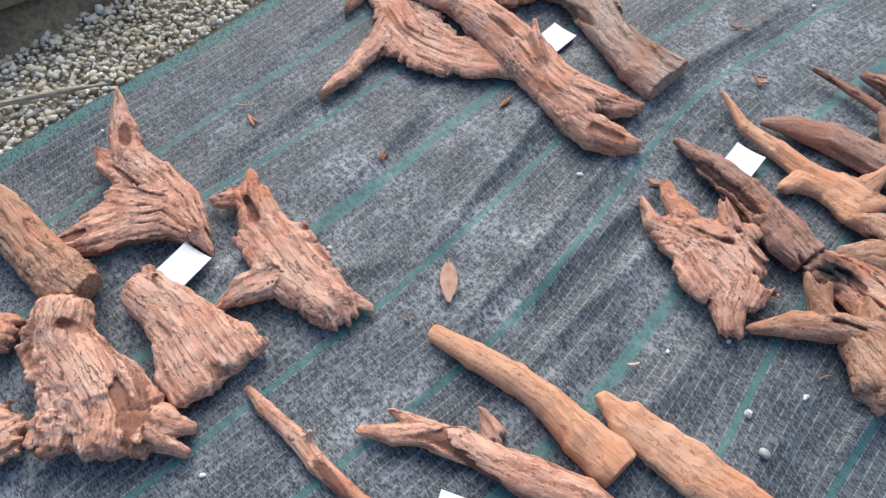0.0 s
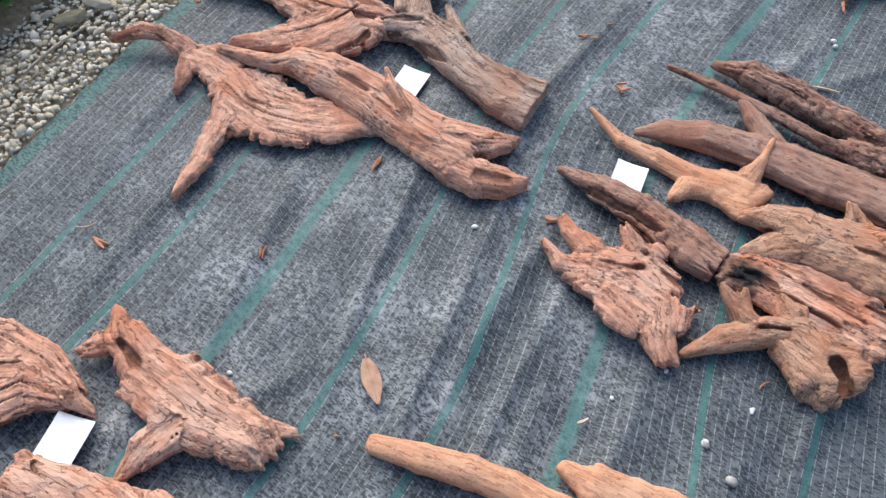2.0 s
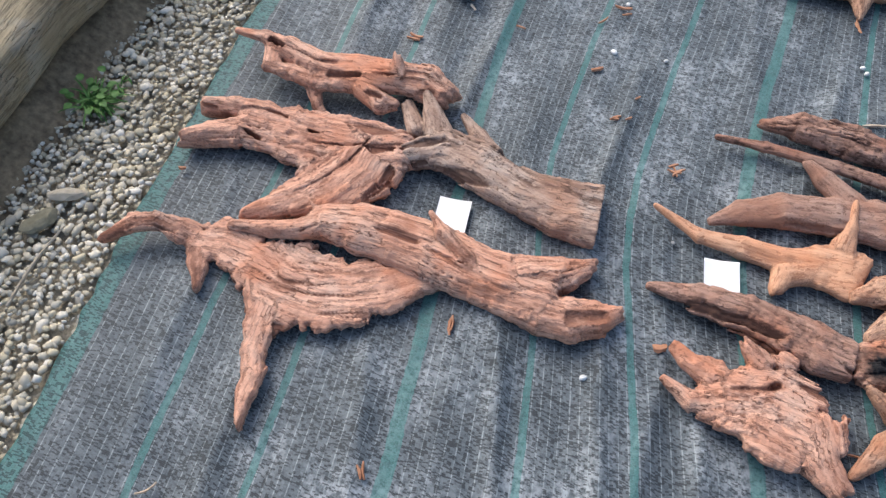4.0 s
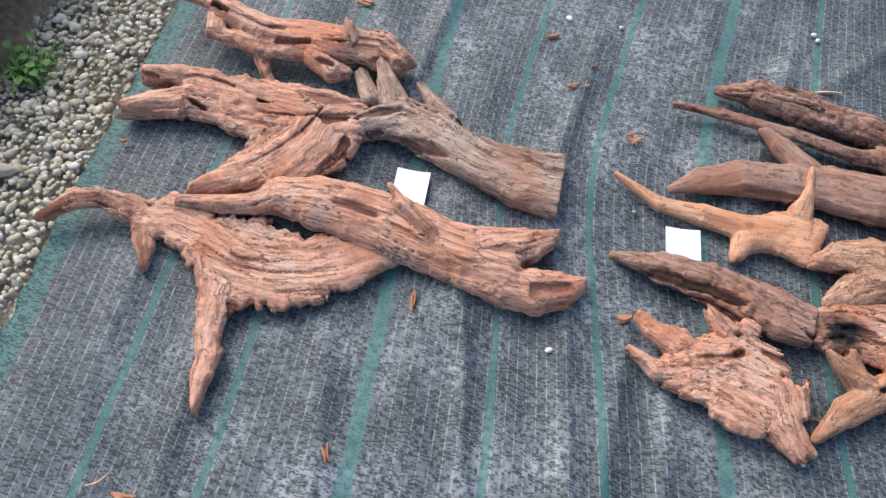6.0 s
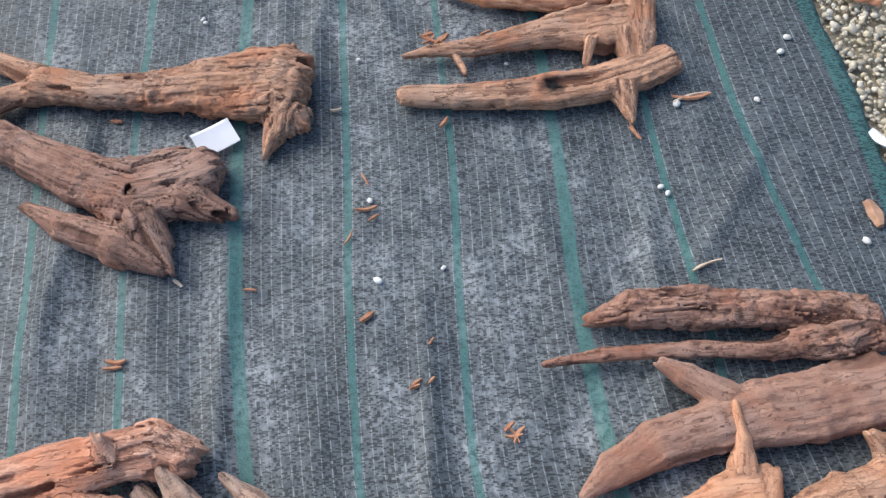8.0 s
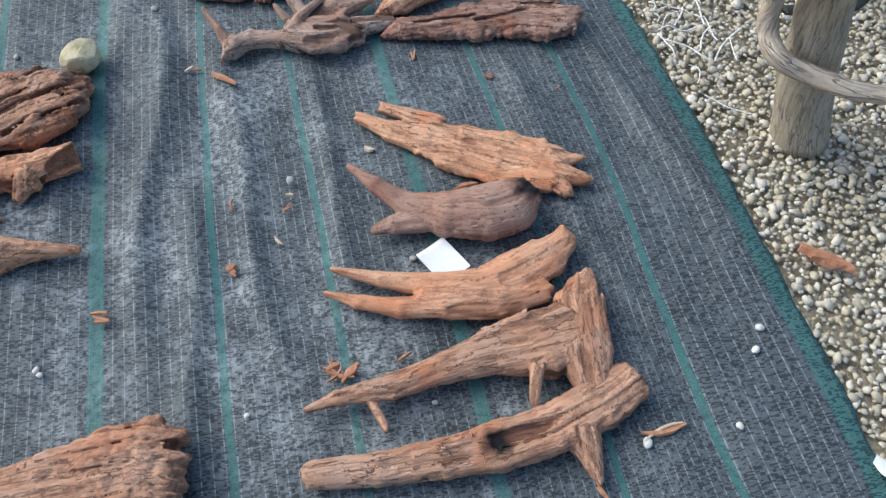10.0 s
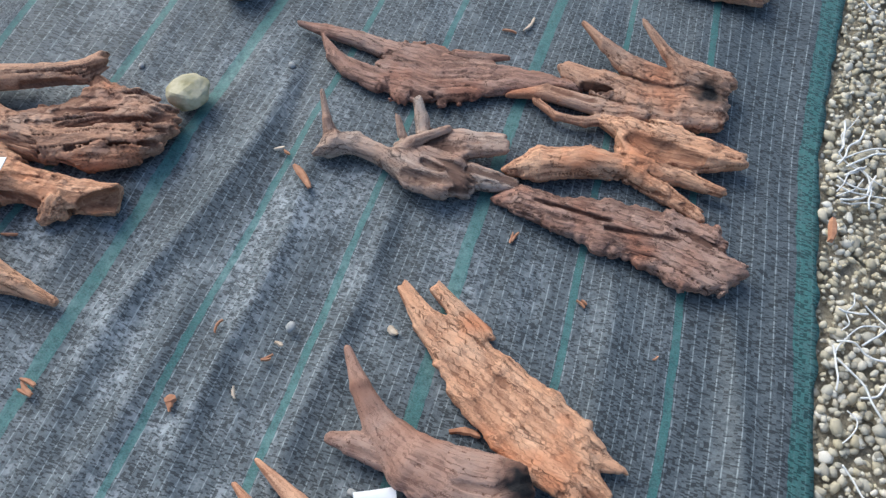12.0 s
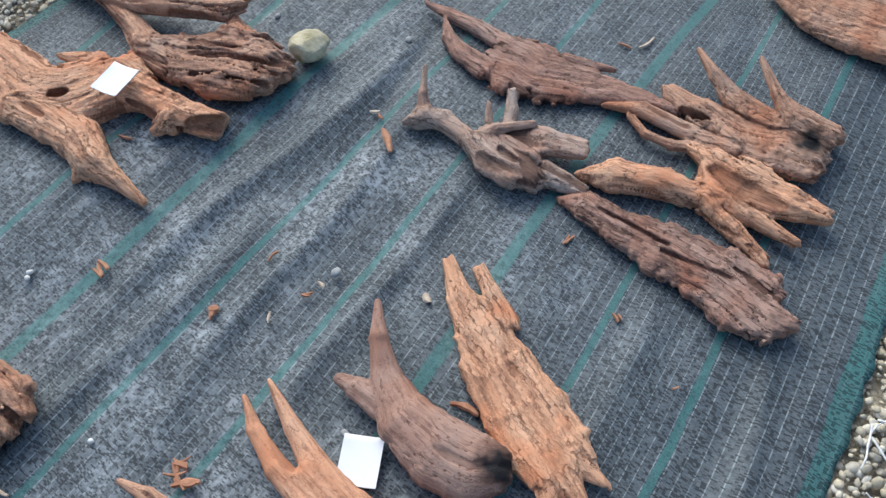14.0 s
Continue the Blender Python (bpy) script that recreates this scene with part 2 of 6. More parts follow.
LATTICE_FLAT = np.ascontiguousarray(LATTICE).ravel()


def value_noise(p, seed=0):
    """Smooth lattice noise in -1..1 for an array of points."""
    p = np.asarray(p, np.float32) + np.float32(seed * 3.37 % 32)
    i = np.floor(p)
    f = p - i
    f = f * f * (3 - 2 * f)
    i = i.astype(np.int32) & 31
    n = (i[:, 0] * 33 + i[:, 1]) * 33 + i[:, 2]
    fx, fy, fz = f[:, 0], f[:, 1], f[:, 2]
    T = LATTICE_FLAT
    rows = []
    for o in (0, 33, 1089, 1122):
        a = T[n + o]
        rows.append(a + (T[n + o + 1] - a) * fz)
    low = rows[0] + (rows[1] - rows[0]) * fy
    return low + (rows[2] + (rows[3] - rows[2]) * fy - low) * fx


def fbm(p, octaves=3, seed=0, gain=0.5):
    out, a, s = np.zeros(len(p)), 1.0, 0.0
    for k in range(octaves):
        out += a * value_noise(p * 2.0**k, seed + k)
        s += a
        a *= gain
    return out / s


def mesh_from(name, verts, faces, smooth=True):
    me = bpy.data.meshes.new(name)
    me.from_pydata(np.asarray(verts, float).tolist(), [], [tuple(int(i) for i in f) for f in faces])
    if smooth:
        me.polygons.foreach_set("use_smooth", np.ones(len(me.polygons), bool))
    me.update()
    return me


def quads_mesh(name, verts, quads, smooth=True):
    """A mesh of four-cornered faces, filled in bulk."""
    verts, quads = np.asarray(verts, np.float32), np.asarray(quads, np.int32)
    me = bpy.data.meshes.new(name)
    me.vertices.add(len(verts))
    me.vertices.foreach_set("co", verts.ravel())
    me.loops.add(quads.size)
    me.loops.foreach_set("vertex_index", quads.ravel())
    me.polygons.add(len(quads))
    me.polygons.foreach_set("loop_start", np.arange(0, quads.size, quads.shape[1], dtype=np.int32))
    if smooth:
        me.polygons.foreach_set("use_smooth", np.ones(len(quads), bool))
    me.update(calc_edges=True)
    me.validate()
    return me


def part(name, bm, material, parent, label=""):
    me = bpy.data.meshes.new(name)
    bm.to_mesh(me)
    bm.free()
    me.materials.append(material)
    ob = new(name, me)
    ob.parent = parent
    return tagged(ob, label)


def base_of(name, x, y, z=0.0, rz=0.0):
    ob = new(name)
    ob.matrix_world = pose(x, y, z, 0, 0, rz)
    return ob


# ---------------------------------------------------------------- ground and net
LINE_Y = [-2.2, -1.8, -1.4, -1.0, -0.6, -0.2, 0.2, 0.6, 1.0, 1.4, 1.8, 2.2, 2.6]
LINES = [
    [-0.687, -0.734, -0.784, -0.854, -0.897, -0.942, -0.99, -1.026, -1.033, -0.989, -0.922, -0.856, -0.79],
    [-0.42, -0.475, -0.53, -0.583, -0.624, -0.664, -0.707, -0.749, -0.79, -0.829, -0.867, -0.905, -0.943],
    [-0.241, -0.28, -0.32, -0.381, -0.431, -0.478, -0.512, -0.517, -0.517, -0.517, -0.516, -0.516, -0.516],
    [0.002, -0.037, -0.075, -0.141, -0.205, -0.259, -0.282, -0.286, -0.287, -0.288, -0.274, -0.247, -0.22],
    [0.244, 0.206, 0.17, 0.092, -0.02, -0.042, -0.04, -0.048, -0.052, -0.05, -0.033, -0.039, -0.046],
    [0.439, 0.421, 0.402, 0.293, 0.175, 0.175, 0.19, 0.184, 0.174, 0.161, 0.16, 0.155, 0.151],
    [0.695, 0.662, 0.628, 0.537, 0.422, 0.404, 0.424, 0.423, 0.405, 0.385, 0.377, 0.392, 0.407],
    [1.162, 1.029, 0.895, 0.759, 0.67, 0.645, 0.639, 0.646, 0.644, 0.612, 0.581, 0.55, 0.519],
    [1.249, 1.163, 1.076, 0.988, 0.928, 0.885, 0.845, 0.838, 0.853, 0.817, 0.782, 0.747, 0.713],
    [1.560, 1.450, 1.350, 1.230, 1.095, 1.101, 1.14, 1.127, 1.118, 1.089, 1.042, 1.047, 1.053],
]


def line_x(k, y):
    """Where the k-th marker line of the net lies across, at a place along it."""
    ys, xs = np.array(LINE_Y), np.array(LINES[k])
    y = np.asarray(y, float)
    acc = np.zeros_like(y)
    for o in (-0.12, 0.0, 0.12):
        acc += np.interp(y + o, ys, xs)
    low, high = (xs[1] - xs[0]) / 0.4, (xs[-1] - xs[-2]) / 0.4
    return acc / 3 + np.minimum(y - ys[0], 0) * low + np.maximum(y - ys[-1], 0) * high


def net_height(x, y, u):
    """The lie of the net: soft waves along it, a few creases, pressed flat at the rims."""
    p = np.stack([x * 2.6, y * 0.9, 0 * x], -1)
    h = 0.009 * value_noise(p * [1.5, 1.2, 1], 3) + 0.015 * np.abs(value_noise(np.stack([x * 7 + y * 1.2, y * 1.8, 0 * x + 4], -1), 9)) + 0.005 * np.clip(0.35 - np.abs(value_noise(np.stack([x * 11 + y * 1.5, y * 1.1, 0 * x + 7], -1), 17)), 0, 1) + 0.0030 * value_noise(np.stack([x * 34, y * 10, 0 * x], -1), 12)
    for cx, cy, ang, length, amp, width in CREASES:
        c, s = math.cos(radians(ang)), math.sin(radians(ang))
        a = (x - cx) * c + (y - cy) * s
        b = -(x - cx) * s + (y - cy) * c + 0.02 * np.sin(a * 7)
        h = h + 1.2 * amp * np.exp(-((np.abs(b) / width) ** 1.5)) * np.exp(-((a / length) ** 4))
    return h - 0.006


def rest(x, y):
    """The height of the net, or of the gravel beside it, at one place."""
    left, right = (float(line_x(k, np.array([y]))[0]) for k in (0, 9))
    if not left < x < right:
        return 0.0
    at = [np.array([v]) for v in (x, y, 0.0)]
    return max(0.0, float(net_height(*at)[0]))


CREASES = [
    (-0.62, 0.02, 92, 0.35, 0.022, 0.035),
    (-0.28, -0.25, 97, 0.30, 0.012, 0.020),
    (0.18, -0.86, 118, 0.20, 0.014, 0.018),
    (0.34, -1.05, 100, 0.35, 0.010, 0.025),
    (0.55, -1.45, 105, 0.40, 0.010, 0.030),
    (0.96, -0.88, 104, 0.22, 0.020, 0.022),
    (-0.05, -1.75, 60, 0.30, 0.010, 0.025),
    (0.72, 1.05, 100, 0.45, 0.009, 0.030),
    (0.98, 1.10, 108, 0.40, 0.012, 0.022),
    (-0.30, 1.35, 80, 0.40, 0.010, 0.030),
    (0.75, 0.02, 60, 0.20, 0.010, 0.025),
    (0.08, -1.20, 113, 0.30, 0.016, 0.020),
    (0.30, -1.30, 110, 0.32, 0.015, 0.022),
    (0.46, -1.22, 104, 0.28, 0.015, 0.020),
    (0.70, -1.35, 102, 0.30, 0.014, 0.024),
    (-0.16, -1.30, 114, 0.30, 0.012, 0.026),
    (-0.17, 1.18, 86, 0.50, 0.016, 0.032),
    (0.03, 1.02, 96, 0.45, 0.014, 0.028),
    (0.22, 1.02, 95, 0.40, 0.012, 0.026),
    (-0.10, 0.70, 92, 0.35, 0.013, 0.030),
    (0.10, -0.45, 94, 0.30, 0.013, 0.028),
    (0.55, -0.25, 88, 0.35, 0.013, 0.030),
    (-0.40, -1.42, 108, 0.30, 0.012, 0.028),
    (-0.62, -1.15, 106, 0.35, 0.012, 0.030),
]


def build_net():
    per = 22
    us = np.linspace(0, 9, 9 * per + 1)
    ys = np.arange(-3.4, 3.6, 0.0105)
    xs = np.stack([line_x(k, ys) for k in range(10)])
    lo = np.minimum(us.astype(int), 8)
    fr = us - lo
    X = xs[lo].T * (1 - fr) + xs[lo + 1].T * fr
    Y = np.repeat(ys[:, None], len(us), 1)
    U = np.repeat(us[None], len(ys), 0)
    ragged = 0.006 * value_noise(np.stack([ys * 25, 0 * ys, 0 * ys], -1), 5)
    X[:, 0] += ragged
    X[:, -1] += ragged[::-1]
    Z = net_height(X.ravel(), Y.ravel(), U.ravel()).reshape(X.shape)
    rim = np.clip(np.minimum(us, 9 - us) / 0.35, 0, 1)
    Z = Z * (0.3 + 0.7 * rim) - 0.010 * (1 - rim) ** 2
    verts = np.stack([X, Y, Z], -1).reshape(-1, 3)
    r, c = X.shape
    i = (np.arange(r - 1)[:, None] * c + np.arange(c - 1)).ravel()
    quads = np.stack([i, i + 1, i + c + 1, i + c], 1)
    me = quads_mesh("ground_net", verts, quads)
    cloth = me.attributes.new("cloth", "FLOAT_VECTOR", "POINT")
    cloth.data.foreach_set("vector", np.stack([U, Y, 0 * U], -1).astype(np.float32).ravel())
    me.materials.append(NET)
    ob = new("ground_net", me)
    thick = ob.modifiers.new("thickness", "SOLIDIFY")
    thick.thickness = 0.002
    return tagged(ob, "dark grey woven shade net with teal marker stripes on gravel", "shade net", kind="structure")


def build_ground():
    """One sheet of damp soil out to the horizon, under the gravel."""
    a = np.r_[-400, -60, -12, np.linspace(-4, 4, 33), 12, 60, 400]
    X, Y = np.meshgrid(a, a)
    near = np.exp(-((X / 5) ** 2 + (Y / 5) ** 2))
    Z = -0.030 + 0.006 * near * value_noise(np.stack([X.ravel() * 3, Y.ravel() * 3, 0 * X.ravel()], -1), 2).reshape(X.shape)
    c = len(a)
    i = (np.arange(c - 1)[:, None] * c + np.arange(c - 1)).ravel()
    me = quads_mesh("ground", np.stack([X, Y, Z], -1).reshape(-1, 3), np.stack([i, i + 1, i + c + 1, i + c], 1))
    me.materials.append(GRIT)
    return tagged(new("ground", me), "gravelly brown soil under loose gravel", "ground", kind="structure")


build_ground()
build_net()

# ---------------------------------------------------------------- gravel
def build_gravel():
    """Loose rounded pebbles round the net, each its own closed body, as one heap."""
    rng = np.random.RandomState(11)
    g = np.array([(x, y, z) for x in (-1, 0, 1) for y in (-1, 0, 1) for z in (-1, 0, 1) if (x, y, z) != (0, 0, 0)], float)
    index = {tuple(int(c) for c in p): i for i, p in enumerate(g)}
    faces = []
    for axis in range(3):
        for side in (-1, 1):
            for a in (-1, 0):
                for b in (-1, 0):
                    q = []
                    for da, db in ((0, 0), (1, 0), (1, 1), (0, 1)):
                        c = [0, 0, 0]
                        c[axis], c[(axis + 1) % 3], c[(axis + 2) % 3] = side, a + da, b + db
                        q.append(index[tuple(c)])
                    faces.append(q if side > 0 else q[::-1])
    faces = np.array(faces)
    unit = g / np.linalg.norm(g, axis=1)[:, None]
    spots = []
    for x0, x1, y0, y1, gap in ((-1.42, -0.55, -2.9, 1.9, 0.0132), (0.95, 2.25, -0.2, 2.75, 0.0138), (0.95, 1.75, -1.9, -0.2, 0.0175)):
        gx, gy = np.meshgrid(np.arange(x0, x1, gap), np.arange(y0, y1, gap))
        p = np.stack([gx.ravel(), gy.ravel()], -1) + rng.uniform(-0.6, 0.6, (gx.size, 2)) * gap
        left, right = line_x(0, p[:, 1]), line_x(9, p[:, 1])
        p = p[(p[:, 0] < left + 0.025) | (p[:, 0] > right - 0.025)]
        spots.append(p[p[:, 0] > -1.30 + 0.05 * rng.randn(len(p))])
    spots = np.concatenate(spots)
    n = len(spots)
    size = np.clip(np.exp(rng.normal(math.log(0.0061), 0.32, n)), 0.0036, 0.017)
    axes = size[:, None] * np.stack([rng.uniform(0.95, 1.5, n), rng.uniform(0.8, 1.1, n), rng.uniform(0.5, 0.8, n)], -1)
    body = unit[None] * (1 + rng.uniform(-0.27, 0.27, (n, len(unit), 1)))
    body = body * axes[:, None]
    yaw, tip = rng.uniform(0, 6.283, n), rng.normal(0, 0.35, n)
    ct, st, cy, sy = np.cos(tip)[:, None], np.sin(tip)[:, None], np.cos(yaw)[:, None], np.sin(yaw)[:, None]
    x, y, z = body[..., 0], body[..., 1], body[..., 2]
    x, z = x * ct - z * st, x * st + z * ct
    x, y = x * cy - y * sy, x * sy + y * cy
    under = (spots[:, 0] > line_x(0, spots[:, 1]) - 0.01) & (spots[:, 0] < line_x(9, spots[:, 1]) + 0.01)
    lift = rng.uniform(-0.021, -0.010, n) - 0.012 * under
    verts = np.stack([x + spots[:, :1], y + spots[:, 1:], z + lift[:, None]], -1).reshape(-1, 3)
    quads = (faces[None] + (np.arange(n) * len(unit))[:, None, None]).reshape(-1, 4)
    me = quads_mesh("gravel", verts, quads, smooth=False)
    me.materials.append(GRAVEL)
    return tagged(new("gravel", me), "loose cream, grey and brown river gravel around the net", "gravel", kind="stuff")


build_gravel()

# ---------------------------------------------------------------- driftwood
SAW_AT = np.arange(64)
SAW = np.random.RandomState(3).uniform(-1, 1, 64)


def limb_field(lo, cell, shape, limbs, rag, seed, fray=0.0):
    """Distance to a union of tapering limbs with oval sections over a grid, and grain coordinates (along, across, up) at each point."""
    count = int(np.prod(shape))
    best = np.full(count, 1e3, np.float32)
    soft = np.full(count, 1e3, np.float32)
    grain = np.zeros((count, 3), np.float32)
    thick = np.full(count, 0.02, np.float32)
    start = 0.0
    for li, limb in enumerate(limbs):
        pts = np.array(limb, float) if len(limb) > 1 else np.array([limb[0], limb[0]], float)
        if len(limb) == 1:
            pts[1, 0] += 0.004
        for a, b in zip(pts[:-1], pts[1:]):
            reach = max(a[3], b[3], a[4], b[4]) + 0.020
            first = np.clip(np.floor((np.minimum(a[:3], b[:3]) - reach - lo) / cell).astype(int), 0, shape)
            last = np.clip(np.ceil((np.maximum(a[:3], b[:3]) + reach - lo) / cell).astype(int) + 1, 0, shape)
            ix, iy, iz = (np.arange(f, l) for f, l in zip(first, last))
            ax = b[:3] - a[:3]
            ln = np.linalg.norm(ax) + 1e-9
            ax /= ln
            near = ((ix[:, None, None] * shape[1] + iy[None, :, None]) * shape[2] + iz[None, None, :]).ravel()
            if len(near):
                block = np.broadcast_arrays(ix[:, None, None] * cell + lo[0], iy[None, :, None] * cell + lo[1], iz[None, None, :] * cell + lo[2])
                q = np.stack([c.ravel() for c in block], -1) - a[:3]
                flat = np.array([-ax[1], ax[0], 0.0])
                fl = np.linalg.norm(flat)
                flat = flat / fl if fl > 0.05 else np.array([1.0, 0, 0])
                up = np.cross(ax, flat)
                up = up if up[2] >= 0 else -up
                s, y, z = q @ ax, q @ flat, q @ up
                lam = np.floor(y * 95 + 1.2 * np.interp((start + s) * 9, SAW_AT, SAW, period=64) + li * 7).astype(int)
                jag = rag * (0.75 * SAW[lam % 64] + 0.45 * np.interp(z * 60 + y * 170 + seed, SAW_AT, SAW, period=64))
                sj = s + jag
                t = np.clip(sj / ln, 0, 1)
                over = sj - t * ln
                w = a[3] + (b[3] - a[3]) * t
                edge = np.interp((start + s) * 60 + 7 * np.sign(y) + seed, SAW_AT, SAW, period=64) + 0.8 * np.interp((start + s) * 150 + 3 * np.sign(y), SAW_AT, SAW, period=64)
                w = np.maximum(w + fray * edge * np.clip((w - 0.016) / 0.045, 0.08, 1), w * 0.6)
                h = a[4] + (b[4] - a[4]) * t
                m = np.minimum(w, h)
                dy, dz, do = np.abs(y) / w, np.abs(z) / h, np.abs(over) / m
                e = np.where(z > 0, np.clip(1.9 + 0.45 * (w / h - 1), 1.9, 3.2), 2.7)
                k0 = np.sqrt((dy**e + dz**e + 1e-9) ** (2 / e) + do**2)
                k1 = np.sqrt((dy / w) ** 2 + (dz / h) ** 2 + (do / m) ** 2) + 1e-9
                d = np.where(k0 < 0.35, (k0 - 1) * m, k0 * (k0 - 1) / k1)
                old = soft[near]
                k = 0.008
                hh = np.clip(0.5 + 0.5 * (old - d) / k, 0, 1)
                soft[near] = old * (1 - hh) + d * hh - k * hh * (1 - hh)
                win = d < best[near]
                idx = near[win]
                best[idx] = d[win]
                thick[idx] = m[win]
                grain[idx] = np.stack([start + s, y, z], -1)[win]
            start += ln
    return soft, grain, thick


def surface_net(F, origin, cell):
    """Quads round the zero level of a grid of distances (negative inside)."""
    ins = F < 0
    nx, ny, nz = F.shape
    cnt = np.zeros((nx - 1, ny - 1, nz - 1), np.int8)
    pos = np.zeros((nx - 1, ny - 1, nz - 1, 3), np.float32)

    def corner(A, c):
        return A[c[0] : nx - 1 + c[0], c[1] : ny - 1 + c[1], c[2] : nz - 1 + c[2]]

    for axis in range(3):
        for o1 in (0, 1):
            for o2 in (0, 1):
                c0 = [0, 0, 0]
                c0[(axis + 1) % 3], c0[(axis + 2) % 3] = o1, o2
                c1 = list(c0)
                c1[axis] = 1
                a, b = corner(F, c0), corner(F, c1)
                cross = corner(ins, c0) != corner(ins, c1)
                cnt += cross
                t = np.where(cross, a / np.where(cross, a - b, 1), 0)
                for k in range(3):
                    pos[..., k] += np.where(cross, t if k == axis else c0[k], 0)
    used = cnt > 0
    number = np.full(used.shape, -1, np.int64)
    number[used] = np.arange(used.sum())
    ids = np.argwhere(used)
    verts = (ids + pos[used] / cnt[used][:, None]) * cell + origin
    quads = []
    for axis in range(3):
        lo = [slice(1, n - 1) for n in F.shape]
        lo[axis] = slice(0, F.shape[axis] - 1)
        hi = list(lo)
        hi[axis] = slice(1, F.shape[axis])
        A, B = ins[tuple(lo)], ins[tuple(hi)]
        for flip, hit in ((False, A & ~B), (True, ~A & B)):
            at = np.argwhere(hit) + [0 if k == axis else 1 for k in range(3)]
            if not len(at):
                continue
            u, v = (axis + 1) % 3, (axis + 2) % 3
            eu, ev = np.eye(3, dtype=int)[u], np.eye(3, dtype=int)[v]
            q = [at - eu - ev, at - ev, at, at - eu]
            n = np.stack([number[tuple(c.T)] for c in q], 1)
            quads.append(n[:, ::-1] if flip else n)
    return verts, np.concatenate(quads)


def driftwood(name, label, material, limbs, cuts=(), char=None, sawn=False, rag=0.016, groove=0.004, knobs=0.004, fray=0.003, cell=0.0034, group="driftwood on the net", category="driftwood"):
    """One weathered piece of driftwood out of tapering limbs. cuts: limbs taken away; char: (x, y, reach) of a burnt patch; sawn: the first limb ends in a flat cut."""
    seed = sum(ord(c) for c in label) % 97 + int(abs(limbs[0][0][0]) * 1000) % 50
    allp = np.array([p for l in limbs for p in l], float)
    pad = allp[:, 3:5].max(1)[:, None] + 0.018
    lo, hi = (allp[:, :3] - pad).min(0), (allp[:, :3] + pad).max(0)
    lo[2] = max(lo[2], -0.012)
    hi[2] = (allp[:, 2] + allp[:, 4]).max() + 0.014
    shape = np.ceil((hi - lo) / cell).astype(int) + 2
    grid = np.stack(np.meshgrid(*[(np.arange(n) * cell + o).astype(np.float32) for n, o in zip(shape, lo)], indexing="ij"), -1).reshape(-1, 3)
    d, grain, thick = limb_field(lo, cell, shape, limbs, rag, seed, fray)
    band = np.nonzero(np.abs(d) < 0.015)[0]
    g, p, th = grain[band], grid[band], np.clip((thick[band] / 0.026) ** 1.4, 0.10, 1.0)
    off = np.array([seed * 1.7, seed * 0.3, 0], np.float32)
    # long flutes and sharp splits that follow the grain, lamellae split off at uneven depths, long gouges
    warp = g + 0.010 * fbm(p * 9 + off, 2, seed + 1)[:, None] * np.array([0, 1, 1])
    flute = fbm(warp * [2.6, 24.0, 24.0] + off, 2, seed + 5)
    line = np.abs(fbm(warp * [2.0, 40.0, 40.0] + off * 0.6, 2, seed + 15))
    split = np.clip(1 - line / 0.07, 0, 1) * np.clip(0.55 + 1.6 * value_noise(p * 9 + off, seed + 25), 0, 1)
    lam = warp[:, 1] * 62 + warp[:, 2] * 40 + 1.3 * value_noise(g * [4.0, 10.0, 10.0] + off, seed + 2)
    row = np.floor(lam).astype(int)
    along = value_noise(np.stack([g[:, 0] * 7 + row * 3.7, 0 * lam, row * 1.3], -1), seed + 9)
    torn = np.clip(0.4 + 2.0 * value_noise(p * 7 + off * 0.7, seed + 71), 0, 1)
    tier = np.where(along > 0.12, 1.0, 0.0) * torn
    gouge = np.clip((fbm(warp * [6.0, 30.0, 30.0] + off * 0.4, 2, seed + 81) - 0.36) / 0.12, 0, 1)
    fine = value_noise(warp * [10.0, 120.0, 120.0] + off, seed + 91)
    crumb = value_noise(p * 80 + off, seed + 61)
    # crumbling, rotted patches between the sound grain
    rotten = np.clip(0.35 + 2.2 * value_noise(p * 6 + off * 0.5, seed + 41), 0.1, 1) * np.clip((groove - 0.0016) / 0.0024, 0.05, 1)
    pock = np.abs(fbm(p * [30, 30, 24] + off, 3, seed + 31, 0.6))
    push = groove * (1.7 * flute + 2.0 * split + 0.75 * tier + 2.4 * gouge + 0.22 * fine - 0.5) + knobs * (0.7 * value_noise(p * 14 + off, seed + 11) + rotten * (0.8 - 2.4 * pock) + 0.30 * crumb * rotten)
    d[band] += push * th
    # mask for shade painted into splits, gouges and pocks, with their darker grain
    crevice_shade = np.zeros(len(d), np.float32)
    crevice_shade[band] = np.clip(groove / 0.004, 0, 1.2) * np.clip(gouge + 0.95 * split + 0.6 * rotten * np.clip(1 - pock / 0.10, 0, 1) + 0.2 * tier + 0.25 * np.clip(flute - 0.1, 0, 1), 0, 1)
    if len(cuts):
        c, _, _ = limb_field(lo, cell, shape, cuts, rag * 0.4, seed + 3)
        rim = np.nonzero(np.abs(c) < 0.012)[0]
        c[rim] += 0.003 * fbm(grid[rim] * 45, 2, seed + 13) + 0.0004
        # walls of cut holes get painted shade too
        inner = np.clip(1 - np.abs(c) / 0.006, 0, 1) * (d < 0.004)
        crevice_shade = np.maximum(crevice_shade, inner.astype(np.float32) * 0.8)
        d = np.maximum(d, -c)
    if sawn:
        a, b = np.array(limbs[0][-2][:3]), np.array(limbs[0][-1][:3])
        way = (b - a) / np.linalg.norm(b - a)
        d = np.maximum(d, (grid - b.astype(np.float32)) @ (way * [1, 1, 0.3]).astype(np.float32) + 0.002 * fbm(grid * 60, 2, seed))
    d = np.maximum(d, -(grid[:, 2] + 0.004))
    F = d.reshape(shape)
